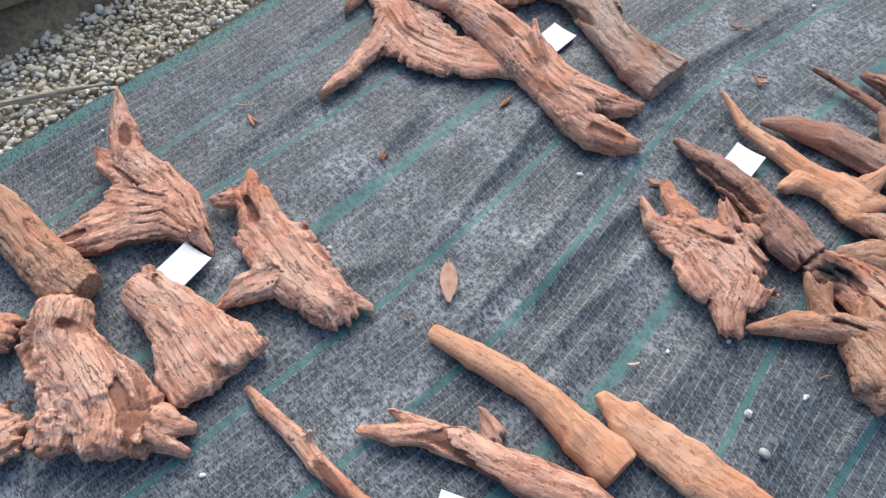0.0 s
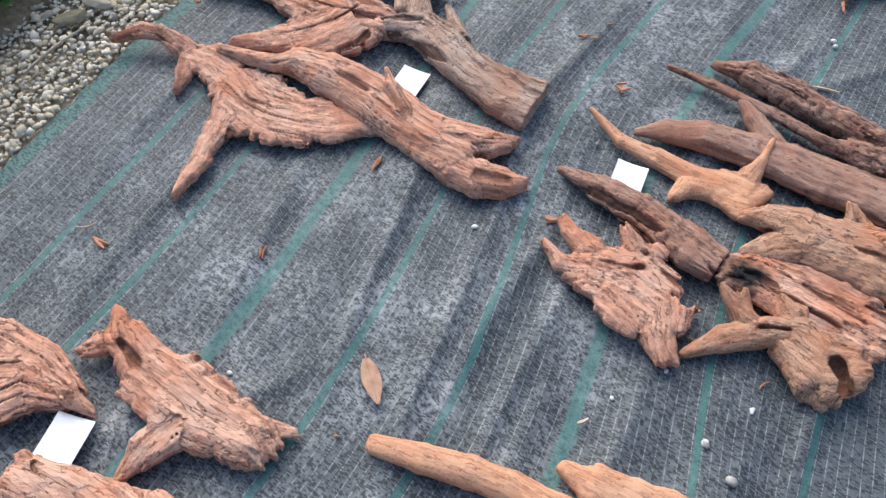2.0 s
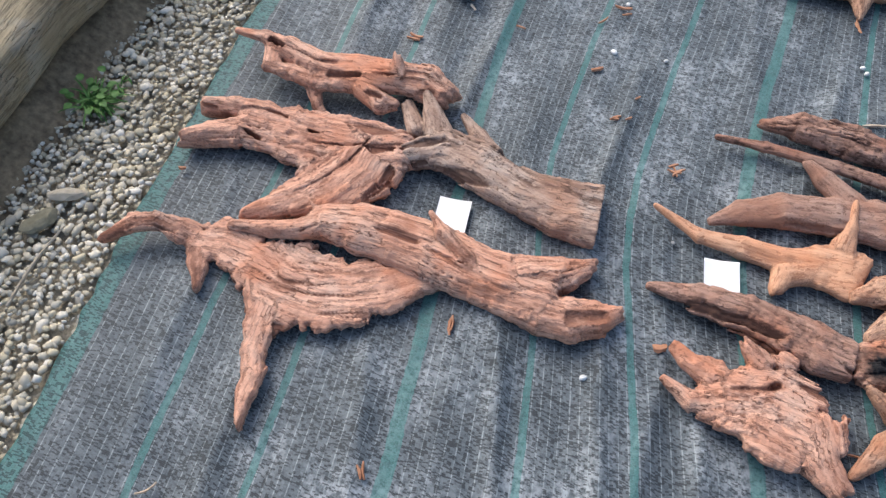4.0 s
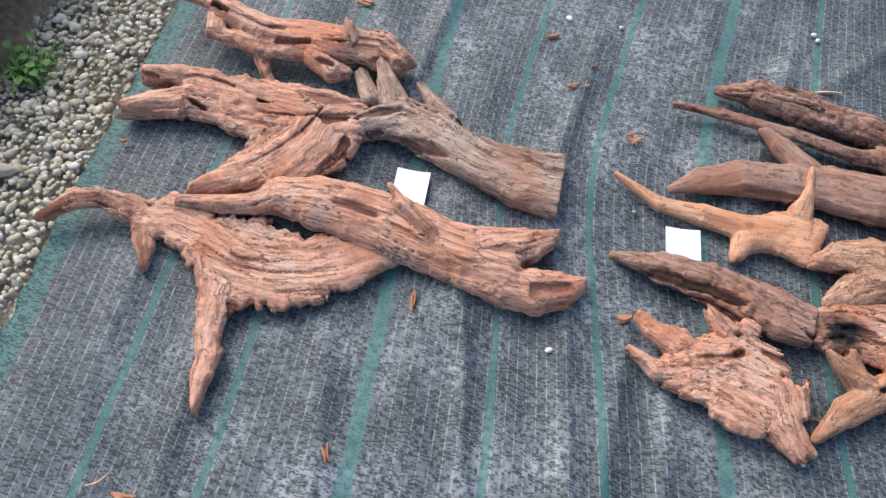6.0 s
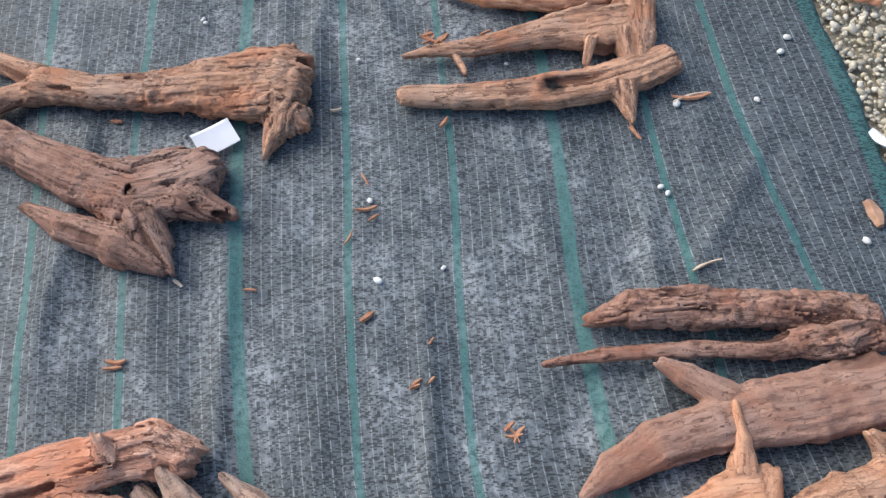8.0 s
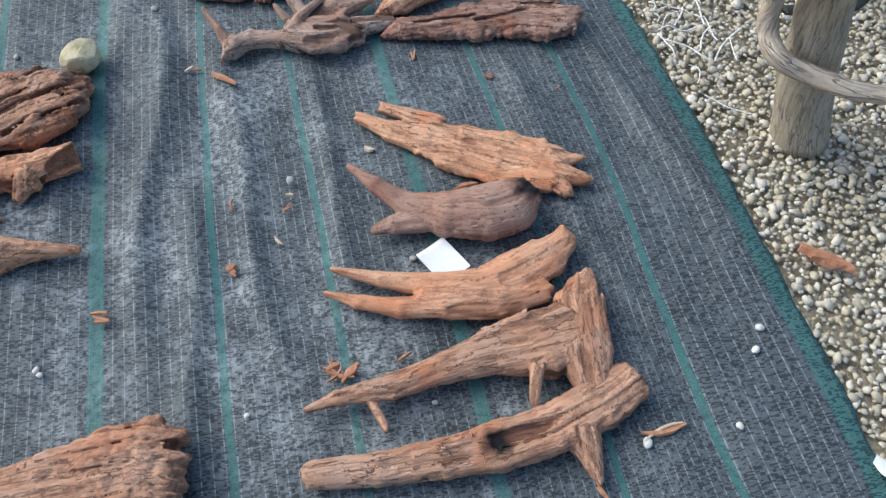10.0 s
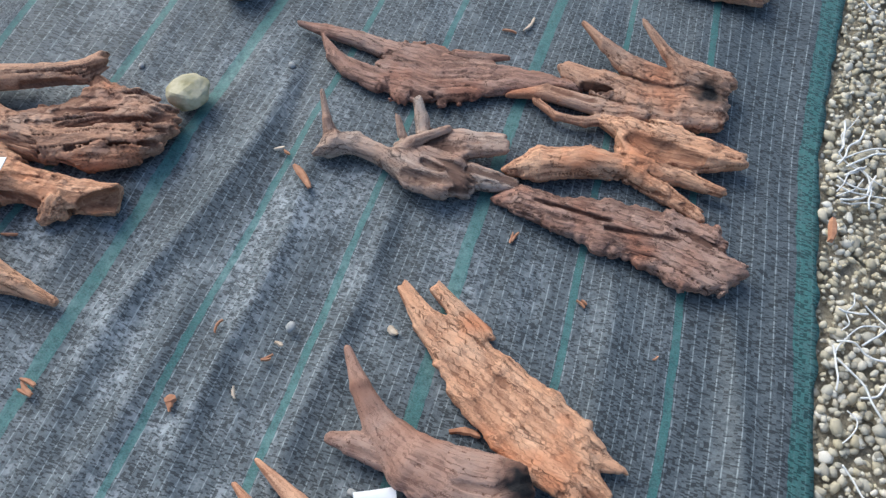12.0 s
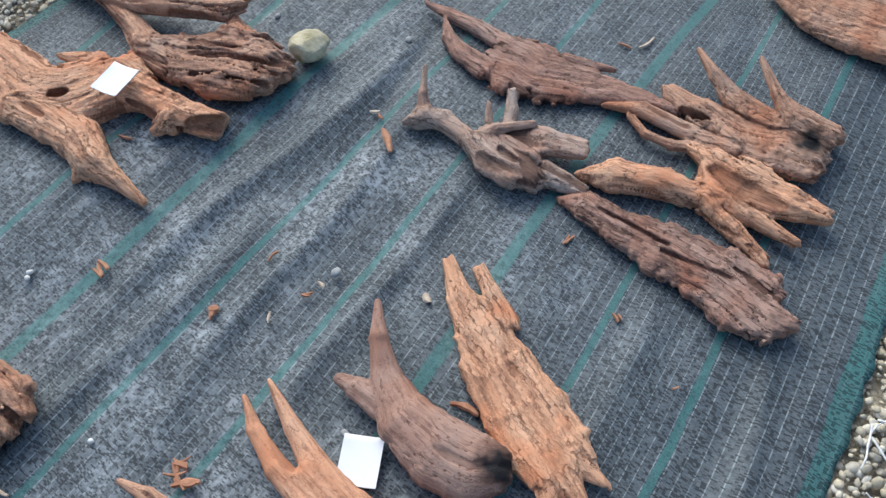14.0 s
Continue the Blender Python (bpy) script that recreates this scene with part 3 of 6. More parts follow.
    F[[0, -1]], F[:, [0, -1]], F[:, :, [0, -1]] = 0.05, 0.05, 0.05
    verts, quads = surface_net(F.astype(np.float32), lo, cell)
    # keep what hangs together with the largest body
    root = np.arange(len(verts))
    for _ in range(600):
        low = root[quads].min(1)
        before = root.copy()
        for k in range(4):
            np.minimum.at(root, quads[:, k], low)
        for _ in range(4):
            root = root[root]
        if (before == root).all():
            break
    ids, counts = np.unique(root, return_counts=True)
    keep = np.isin(root, ids[counts > 0.08 * len(verts)])
    renum = np.cumsum(keep) - 1
    quads = renum[quads[keep[quads[:, 0]]]]
    cells = np.clip(np.round((verts[keep] - lo) / cell).astype(int), 0, shape - 1)
    flat = np.ravel_multi_index(cells.T, shape)
    verts = verts[keep]
    foot = np.array([verts[:, 0].mean(), verts[:, 1].mean(), 0.0])
    me = quads_mesh(name, verts - foot, quads)
    at = me.attributes.new("grain", "FLOAT_VECTOR", "POINT")
    at.data.foreach_set("vector", grain[flat].astype(np.float32).ravel())
    at = me.attributes.new("crevice_shade", "FLOAT", "POINT")
    at.data.foreach_set("value", crevice_shade[flat].astype(np.float32))
    if char:
        reach = np.hypot(verts[:, 0] - char[0], verts[:, 1] - char[1]) / char[2]
        burnt = np.clip(1.6 - 1.6 * reach + 0.5 * fbm(verts * 60, 2, seed), 0, 1)
        at = me.attributes.new("char", "FLOAT", "POINT")
        at.data.foreach_set("value", burnt.astype(np.float32))
    me.materials.append(material)
    ob = new(name, me)
    ob.location = foot
    return tagged(ob, label, category, group)



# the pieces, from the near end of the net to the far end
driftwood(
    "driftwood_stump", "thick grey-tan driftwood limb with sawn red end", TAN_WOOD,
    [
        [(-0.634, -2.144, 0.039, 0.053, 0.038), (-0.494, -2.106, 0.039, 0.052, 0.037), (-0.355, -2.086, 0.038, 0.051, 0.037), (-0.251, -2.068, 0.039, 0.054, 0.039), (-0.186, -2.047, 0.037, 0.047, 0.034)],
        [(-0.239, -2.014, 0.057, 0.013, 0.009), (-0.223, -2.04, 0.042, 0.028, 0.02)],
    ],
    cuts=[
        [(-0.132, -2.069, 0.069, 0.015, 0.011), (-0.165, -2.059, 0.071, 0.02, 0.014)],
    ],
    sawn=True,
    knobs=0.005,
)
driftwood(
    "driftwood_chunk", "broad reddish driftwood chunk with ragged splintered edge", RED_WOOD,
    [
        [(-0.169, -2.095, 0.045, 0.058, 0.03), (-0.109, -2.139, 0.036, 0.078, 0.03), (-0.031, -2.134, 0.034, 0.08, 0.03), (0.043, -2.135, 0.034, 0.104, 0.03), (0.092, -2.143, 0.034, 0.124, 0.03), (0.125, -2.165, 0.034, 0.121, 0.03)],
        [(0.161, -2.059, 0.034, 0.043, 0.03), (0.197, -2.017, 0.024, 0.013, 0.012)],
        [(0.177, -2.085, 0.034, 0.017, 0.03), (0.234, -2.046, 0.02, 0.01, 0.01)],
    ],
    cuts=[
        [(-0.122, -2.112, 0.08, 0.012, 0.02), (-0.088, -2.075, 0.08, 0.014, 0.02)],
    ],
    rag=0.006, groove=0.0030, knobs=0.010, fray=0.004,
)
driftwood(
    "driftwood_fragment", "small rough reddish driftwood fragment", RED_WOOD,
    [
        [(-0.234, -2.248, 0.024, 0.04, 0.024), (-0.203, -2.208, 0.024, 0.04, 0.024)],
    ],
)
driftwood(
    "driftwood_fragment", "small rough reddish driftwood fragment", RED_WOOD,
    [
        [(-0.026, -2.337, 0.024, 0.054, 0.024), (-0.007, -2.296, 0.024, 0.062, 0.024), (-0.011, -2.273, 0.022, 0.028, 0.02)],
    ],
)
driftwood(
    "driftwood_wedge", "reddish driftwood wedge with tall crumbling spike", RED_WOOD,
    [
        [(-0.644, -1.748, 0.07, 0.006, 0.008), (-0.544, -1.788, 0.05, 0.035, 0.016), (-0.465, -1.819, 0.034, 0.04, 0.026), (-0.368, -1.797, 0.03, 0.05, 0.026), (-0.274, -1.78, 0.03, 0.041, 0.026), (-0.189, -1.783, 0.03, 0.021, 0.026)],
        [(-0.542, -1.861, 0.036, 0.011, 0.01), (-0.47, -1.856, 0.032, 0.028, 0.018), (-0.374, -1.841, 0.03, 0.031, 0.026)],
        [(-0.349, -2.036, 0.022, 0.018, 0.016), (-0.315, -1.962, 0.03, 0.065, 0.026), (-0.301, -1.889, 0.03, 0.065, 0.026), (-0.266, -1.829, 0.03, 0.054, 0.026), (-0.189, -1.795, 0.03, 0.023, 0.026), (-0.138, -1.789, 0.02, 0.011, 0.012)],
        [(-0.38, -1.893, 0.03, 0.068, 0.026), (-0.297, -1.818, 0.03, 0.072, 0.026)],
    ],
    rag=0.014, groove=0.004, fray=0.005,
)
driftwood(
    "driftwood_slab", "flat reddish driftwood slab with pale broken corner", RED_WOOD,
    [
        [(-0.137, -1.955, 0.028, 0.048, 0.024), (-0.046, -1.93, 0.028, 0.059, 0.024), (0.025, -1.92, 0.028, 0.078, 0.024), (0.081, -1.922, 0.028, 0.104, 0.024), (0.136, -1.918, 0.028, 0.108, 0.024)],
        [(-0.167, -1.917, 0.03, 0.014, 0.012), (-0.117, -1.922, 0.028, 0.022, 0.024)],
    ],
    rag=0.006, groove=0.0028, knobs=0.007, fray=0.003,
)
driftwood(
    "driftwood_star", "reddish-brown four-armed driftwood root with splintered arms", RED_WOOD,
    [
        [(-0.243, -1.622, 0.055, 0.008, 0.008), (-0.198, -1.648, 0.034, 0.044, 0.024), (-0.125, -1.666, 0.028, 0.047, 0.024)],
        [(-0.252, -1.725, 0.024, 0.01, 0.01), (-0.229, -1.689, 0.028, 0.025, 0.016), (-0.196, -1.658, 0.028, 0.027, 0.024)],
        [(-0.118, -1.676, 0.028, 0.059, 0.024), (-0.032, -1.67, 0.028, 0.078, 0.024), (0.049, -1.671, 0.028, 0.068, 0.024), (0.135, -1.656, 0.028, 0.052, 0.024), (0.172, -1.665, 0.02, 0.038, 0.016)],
        [(0.134, -1.633, 0.022, 0.025, 0.014), (0.192, -1.596, 0.016, 0.008, 0.008)],
        [(-0, -1.842, 0.014, 0.011, 0.01), (0.001, -1.774, 0.026, 0.034, 0.02), (0.016, -1.715, 0.028, 0.043, 0.024)],
    ],
    cuts=[
        [(-0.181, -1.664, 0.055, 0.007, 0.014), (-0.127, -1.677, 0.055, 0.012, 0.014)],
    ],
    rag=0.018, groove=0.0046, fray=0.008,
)
driftwood(
    "driftwood_branch", "thin curved reddish driftwood branch with knob", RED_WOOD,
    [
        [(0.194, -1.889, 0.013, 0.009, 0.008), (0.247, -1.885, 0.014, 0.014, 0.01), (0.327, -1.87, 0.015, 0.016, 0.012), (0.399, -1.866, 0.015, 0.018, 0.013), (0.474, -1.852, 0.014, 0.016, 0.011), (0.555, -1.825, 0.013, 0.012, 0.008)],
        [(0.347, -1.845, 0.038, 0.005, 0.008), (0.363, -1.86, 0.013, 0.012, 0.009)],
    ],
    rag=0.006, fray=0.003,
)
driftwood(
    "driftwood_root", "grey-red driftwood root with forked end", RED_WOOD,
    [
        [(0.401, -1.763, 0.018, 0.01, 0.008), (0.44, -1.728, 0.021, 0.019, 0.014), (0.479, -1.679, 0.022, 0.022, 0.016), (0.532, -1.64, 0.025, 0.029, 0.021), (0.596, -1.611, 0.026, 0.032, 0.022), (0.668, -1.578, 0.026, 0.04, 0.022), (0.76, -1.526, 0.026, 0.038, 0.022), (0.832, -1.499, 0.022, 0.021, 0.015)],
        [(0.398, -1.698, 0.018, 0.007, 0.008), (0.434, -1.685, 0.019, 0.013, 0.01), (0.478, -1.665, 0.021, 0.02, 0.014)],
        [(0.523, -1.573, 0.044, 0.009, 0.008), (0.56, -1.578, 0.024, 0.026, 0.018)],
    ],
)
driftwood(
    "driftwood_club", "smooth orange-brown driftwood club, thick at one end", SMOOTH_ORANGE,
    [
        [(0.324, -1.531, 0.023, 0.02, 0.014), (0.411, -1.501, 0.026, 0.028, 0.02), (0.496, -1.471, 0.027, 0.03, 0.022), (0.574, -1.452, 0.028, 0.034, 0.024), (0.663, -1.448, 0.029, 0.043, 0.026), (0.73, -1.441, 0.029, 0.049, 0.026), (0.758, -1.439, 0.029, 0.044, 0.026)],
    ],
    sawn=True,
    rag=0.004, groove=0.0012, knobs=0.005, fray=0.002,
)
driftwood(
    "driftwood_plank", "long flat orange driftwood plank with notched tip", SMOOTH_ORANGE,
    [
        [(0.633, -1.362, 0.02, 0.017, 0.012), (0.694, -1.358, 0.022, 0.041, 0.018), (0.768, -1.344, 0.022, 0.046, 0.018), (0.84, -1.331, 0.022, 0.05, 0.018), (0.925, -1.306, 0.022, 0.045, 0.018), (1.003, -1.278, 0.022, 0.028, 0.018)],
        [(0.632, -1.35, 0.018, 0.006, 0.008), (0.662, -1.357, 0.019, 0.014, 0.01)],
        [(0.718, -1.322, 0.018, 0.011, 0.008), (0.737, -1.349, 0.021, 0.021, 0.015)],
    ],
    rag=0.012, groove=0.0018, fray=0.0025,
)
driftwood(
    "driftwood_flag", "ragged flag-shaped reddish driftwood with long tail", RED_WOOD,
    [
        [(-0.852, -1.081, 0.03, 0.009, 0.015), (-0.799, -1.024, 0.045, 0.023, 0.015), (-0.755, -1.005, 0.045, 0.018, 0.015), (-0.708, -1.003, 0.035, 0.027, 0.015), (-0.667, -1, 0.019, 0.039, 0.015)],
        [(-0.653, -1.018, 0.019, 0.031, 0.015), (-0.633, -1.065, 0.019, 0.023, 0.015), (-0.61, -1.106, 0.019, 0.007, 0.015)],
        [(-0.661, -1.012, 0.019, 0.05, 0.015), (-0.597, -0.997, 0.019, 0.054, 0.015), (-0.529, -1.004, 0.019, 0.064, 0.015), (-0.457, -1.026, 0.019, 0.079, 0.015)],
    ] + [
        [(-0.529, -1.017, 0.019, 0.066, 0.015), (-0.438, -1.033, 0.019, 0.099, 0.015), (-0.366, -1.029, 0.019, 0.098, 0.015), (-0.293, -1.003, 0.019, 0.08, 0.015), (-0.243, -0.978, 0.019, 0.056, 0.015), (-0.191, -0.935, 0.019, 0.032, 0.015), (-0.133, -0.917, 0.019, 0.005, 0.015)],
        [(-0.517, -1.05, 0.019, 0.014, 0.015), (-0.479, -1.113, 0.019, 0.006, 0.015)],
        [(-0.447, -1.1, 0.019, 0.045, 0.015), (-0.433, -1.158, 0.019, 0.032, 0.015), (-0.424, -1.202, 0.019, 0.024, 0.015), (-0.403, -1.235, 0.019, 0.023, 0.015), (-0.397, -1.284, 0.019, 0.02, 0.015), (-0.383, -1.333, 0.019, 0.009, 0.015)],
    ],
    rag=0.018, groove=0.0042, fray=0.017, knobs=0.004,
)
driftwood(
    "driftwood_log", "long pale reddish driftwood log with hollow forked end", RED_WOOD,
    [
        [(-0.603, -0.953, 0.04, 0.013, 0.012), (-0.528, -0.935, 0.04, 0.019, 0.016), (-0.463, -0.908, 0.037, 0.025, 0.022), (-0.418, -0.873, 0.038, 0.041, 0.034), (-0.341, -0.86, 0.038, 0.058, 0.034), (-0.269, -0.856, 0.038, 0.064, 0.034), (-0.186, -0.858, 0.038, 0.068, 0.034), (-0.097, -0.872, 0.038, 0.061, 0.034), (-0.012, -0.877, 0.038, 0.065, 0.034), (0.069, -0.872, 0.038, 0.078, 0.034)],
        [(-0.462, -0.846, 0.045, 0.013, 0.012), (-0.428, -0.867, 0.036, 0.021, 0.02)],
        [(0.013, -0.846, 0.045, 0.043, 0.03), (0.083, -0.815, 0.042, 0.034, 0.026), (0.143, -0.764, 0.036, 0.013, 0.016)],
    ] + [
        [(0.063, -0.917, 0.036, 0.035, 0.03), (0.133, -0.909, 0.036, 0.044, 0.03), (0.176, -0.886, 0.034, 0.035, 0.026), (0.216, -0.856, 0.03, 0.018, 0.018)],
        [(-0.211, -0.794, 0.086, 0.006, 0.008), (-0.164, -0.831, 0.08, 0.015, 0.014), (-0.103, -0.863, 0.07, 0.012, 0.014), (-0.065, -0.883, 0.06, 0.005, 0.008)],
    ],
    cuts=[
        [(0.168, -0.823, 0.05, 0.012, 0.03), (0.104, -0.862, 0.05, 0.009, 0.03)],
        [(0.137, -0.919, 0.078, 0.018, 0.022), (0.199, -0.887, 0.07, 0.014, 0.02)],
        [(-0.157, -0.856, 0.094, 0.006, 0.006), (-0.087, -0.888, 0.08, 0.005, 0.006)],
    ],
    rag=0.014, groove=0.0038, fray=0.0025,
)
driftwood(
    "driftwood_flare", "pale orange-brown driftwood with holes and flared base", RED_WOOD,
    [
        [(-0.837, -0.667, 0.03, 0.018, 0.026), (-0.77, -0.647, 0.03, 0.026, 0.026), (-0.698, -0.638, 0.03, 0.035, 0.026)],
        [(-0.843, -0.773, 0.03, 0.015, 0.026), (-0.79, -0.739, 0.03, 0.031, 0.026), (-0.732, -0.714, 0.03, 0.04, 0.026)],
        [(-0.726, -0.678, 0.03, 0.067, 0.026), (-0.622, -0.669, 0.03, 0.076, 0.026), (-0.533, -0.671, 0.03, 0.082, 0.026), (-0.42, -0.655, 0.03, 0.09, 0.026), (-0.359, -0.635, 0.03, 0.072, 0.026), (-0.319, -0.628, 0.03, 0.022, 0.026)],
        [(-0.431, -0.63, 0.03, 0.104, 0.026), (-0.438, -0.712, 0.03, 0.116, 0.026), (-0.47, -0.785, 0.03, 0.088, 0.026), (-0.515, -0.84, 0.03, 0.053, 0.026), (-0.587, -0.911, 0.03, 0.017, 0.026)],
    ],
    cuts=[
        [(-0.822, -0.705, 0.03, 0.011, 0.026), (-0.772, -0.686, 0.03, 0.011, 0.026)],
        [(-0.765, -0.643, 0.03, 0.005, 0.026), (-0.716, -0.634, 0.03, 0.005, 0.026)],
        [(-0.568, -0.662, 0.03, 0.007, 0.026), (-0.54, -0.662, 0.03, 0.006, 0.026)],
        [(-0.537, -0.631, 0.03, 0.01, 0.026), (-0.53, -0.628, 0.03, 0.01, 0.026)],
        [(-0.7, -0.715, 0.03, 0.005, 0.026), (-0.666, -0.721, 0.05, 0.006, 0.008)],
    ],
    rag=0.012, groove=0.0036, fray=0.005,
)
driftwood(
    "driftwood_branch", "dark grey-brown driftwood branch with sawn flared end", GREY_WOOD,
    [
        [(-0.329, -0.629, 0.034, 0.03, 0.03), (-0.262, -0.583, 0.034, 0.052, 0.03), (-0.174, -0.597, 0.034, 0.062, 0.03), (-0.056, -0.633, 0.034, 0.058, 0.03), (0.044, -0.642, 0.034, 0.071, 0.03), (0.123, -0.633, 0.034, 0.084, 0.03)],
        [(-0.358, -0.452, 0.06, 0.011, 0.01), (-0.321, -0.502, 0.05, 0.023, 0.016), (-0.283, -0.552, 0.036, 0.036, 0.024)],
        [(-0.395, -0.483, 0.03, 0.016, 0.012), (-0.343, -0.55, 0.032, 0.024, 0.02)],
        [(-0.258, -0.466, 0.03, 0.008, 0.01), (-0.202, -0.513, 0.03, 0.019, 0.016), (-0.144, -0.557, 0.032, 0.019, 0.022)],
    ],
    sawn=True,
    rag=0.006, groove=0.0034, fray=0.002,
)
driftwood(
    "driftwood_root", "knotted reddish driftwood root on a short leg", RED_WOOD,
    [
        [(-0.869, -0.442, 0.07, 0.007, 0.008), (-0.797, -0.432, 0.066, 0.019, 0.012), (-0.733, -0.442, 0.06, 0.034, 0.022), (-0.636, -0.463, 0.056, 0.044, 0.024), (-0.539, -0.452, 0.054, 0.048, 0.024), (-0.447, -0.43, 0.054, 0.045, 0.028), (-0.372, -0.421, 0.05, 0.051, 0.03), (-0.318, -0.437, 0.045, 0.04, 0.028)],
        [(-0.763, -0.509, 0.05, 0.013, 0.012), (-0.694, -0.506, 0.05, 0.022, 0.018), (-0.617, -0.508, 0.05, 0.029, 0.02), (-0.522, -0.483, 0.05, 0.022, 0.018)],
        [(-0.778, -0.428, 0.055, 0.023, 0.014), (-0.746, -0.501, 0.052, 0.023, 0.016)],
        [(-0.628, -0.519, 0.034, 0.021, 0.016), (-0.603, -0.554, 0.022, 0.015, 0.014), (-0.576, -0.574, 0.01, 0.01, 0.01)],
    ] + [
        [(-0.51, -0.494, 0.05, 0.02, 0.02), (-0.449, -0.515, 0.046, 0.025, 0.018), (-0.425, -0.506, 0.044, 0.017, 0.014)],
        [(-0.448, -0.41, 0.095, 0.011, 0.009), (-0.435, -0.436, 0.07, 0.021, 0.018)],
    ],
    cuts=[
        [(-0.776, -0.445, 0.06, 0.009, 0.03), (-0.738, -0.458, 0.06, 0.009, 0.03)],
        [(-0.597, -0.495, 0.072, 0.007, 0.012), (-0.527, -0.477, 0.072, 0.006, 0.012)],
        [(-0.483, -0.511, 0.07, 0.005, 0.012), (-0.451, -0.513, 0.066, 0.005, 0.012)],
        [(-0.375, -0.472, 0.07, 0.007, 0.012), (-0.346, -0.461, 0.07, 0.01, 0.012)],
    ],
    rag=0.014, groove=0.0042, fray=0.003, knobs=0.006,
)
driftwood(
    "driftwood_strip", "long narrow brown driftwood blade with sawn end", DARK_WOOD,
    [
        [(0.267, -0.759, 0.022, 0.008, 0.008), (0.366, -0.753, 0.026, 0.032, 0.018), (0.468, -0.755, 0.028, 0.045, 0.024), (0.549, -0.768, 0.028, 0.051, 0.024), (0.616, -0.783, 0.028, 0.055, 0.024), (0.679, -0.786, 0.028, 0.045, 0.024)],
    ],
    sawn=True,
    rag=0.008, groove=0.0044, fray=0.0035,
)
driftwood(
    "driftwood_antler", "orange-tan antler-shaped driftwood with upright spike", SMOOTH_ORANGE,
    [
        [(0.233, -0.55, 0.022, 0.005, 0.008), (0.339, -0.594, 0.022, 0.017, 0.011), (0.431, -0.591, 0.021, 0.026, 0.017), (0.522, -0.592, 0.021, 0.032, 0.017), (0.592, -0.581, 0.021, 0.053, 0.017), (0.647, -0.57, 0.021, 0.074, 0.017)],
        [(0.634, -0.414, 0.065, 0.007, 0.007), (0.638, -0.472, 0.05, 0.012, 0.011), (0.633, -0.519, 0.028, 0.026, 0.016)],
        [(0.641, -0.579, 0.021, 0.045, 0.017), (0.681, -0.527, 0.02, 0.019, 0.012)],
        [(0.515, -0.669, 0.02, 0.016, 0.012), (0.526, -0.623, 0.021, 0.028, 0.017), (0.585, -0.591, 0.021, 0.036, 0.017)],
    ],
    rag=0.008, groove=0.0022, fray=0.002,
)
driftwood(
    "driftwood_branch", "dark brown forked driftwood branch with smooth bark", SMOOTH_DARK,
    [
        [(0.355, -0.545, 0.02, 0.01, 0.008), (0.411, -0.505, 0.026, 0.031, 0.018), (0.495, -0.468, 0.031, 0.042, 0.027), (0.6, -0.445, 0.031, 0.045, 0.027), (0.697, -0.424, 0.031, 0.062, 0.027), (0.781, -0.416, 0.031, 0.064, 0.027), (0.858, -0.404, 0.031, 0.071, 0.027), (0.933, -0.392, 0.031, 0.074, 0.027), (0.98, -0.413, 0.031, 0.037, 0.027)],
        [(0.528, -0.323, 0.045, 0.013, 0.01), (0.57, -0.347, 0.036, 0.024, 0.018), (0.631, -0.388, 0.031, 0.033, 0.027)],
    ],
    cuts=[
        [(0.902, -0.425, 0.02, 0.006, 0.03), (0.942, -0.422, 0.02, 0.007, 0.03)],
    ],
    rag=0.006, groove=0.0022, fray=0.002,
)
driftwood(
    "driftwood_log", "weathered dark driftwood log split lengthwise", DARK_WOOD,
    [
        [(0.325, -0.303, 0.028, 0.007, 0.008), (0.433, -0.293, 0.029, 0.014, 0.01), (0.592, -0.295, 0.03, 0.016, 0.011), (0.739, -0.307, 0.032, 0.021, 0.015), (0.865, -0.292, 0.039, 0.041, 0.029), (0.947, -0.268, 0.04, 0.053, 0.032)],
        [(0.41, -0.218, 0.028, 0.012, 0.009), (0.496, -0.21, 0.037, 0.036, 0.026), (0.615, -0.215, 0.039, 0.042, 0.03), (0.755, -0.228, 0.038, 0.04, 0.029), (0.872, -0.245, 0.04, 0.048, 0.032), (0.948, -0.266, 0.04, 0.061, 0.032)],
    ],
    cuts=[
        [(0.483, -0.205, 0.048, 0.005, 0.008), (0.61, -0.215, 0.048, 0.007, 0.008), (0.743, -0.243, 0.048, 0.008, 0.008)],
        [(0.487, -0.273, 0.048, 0.006, 0.008), (0.626, -0.27, 0.048, 0.009, 0.008), (0.748, -0.274, 0.048, 0.01, 0.008)],
    ],
    sawn=True,
    rag=0.012, groove=0.0046,
)
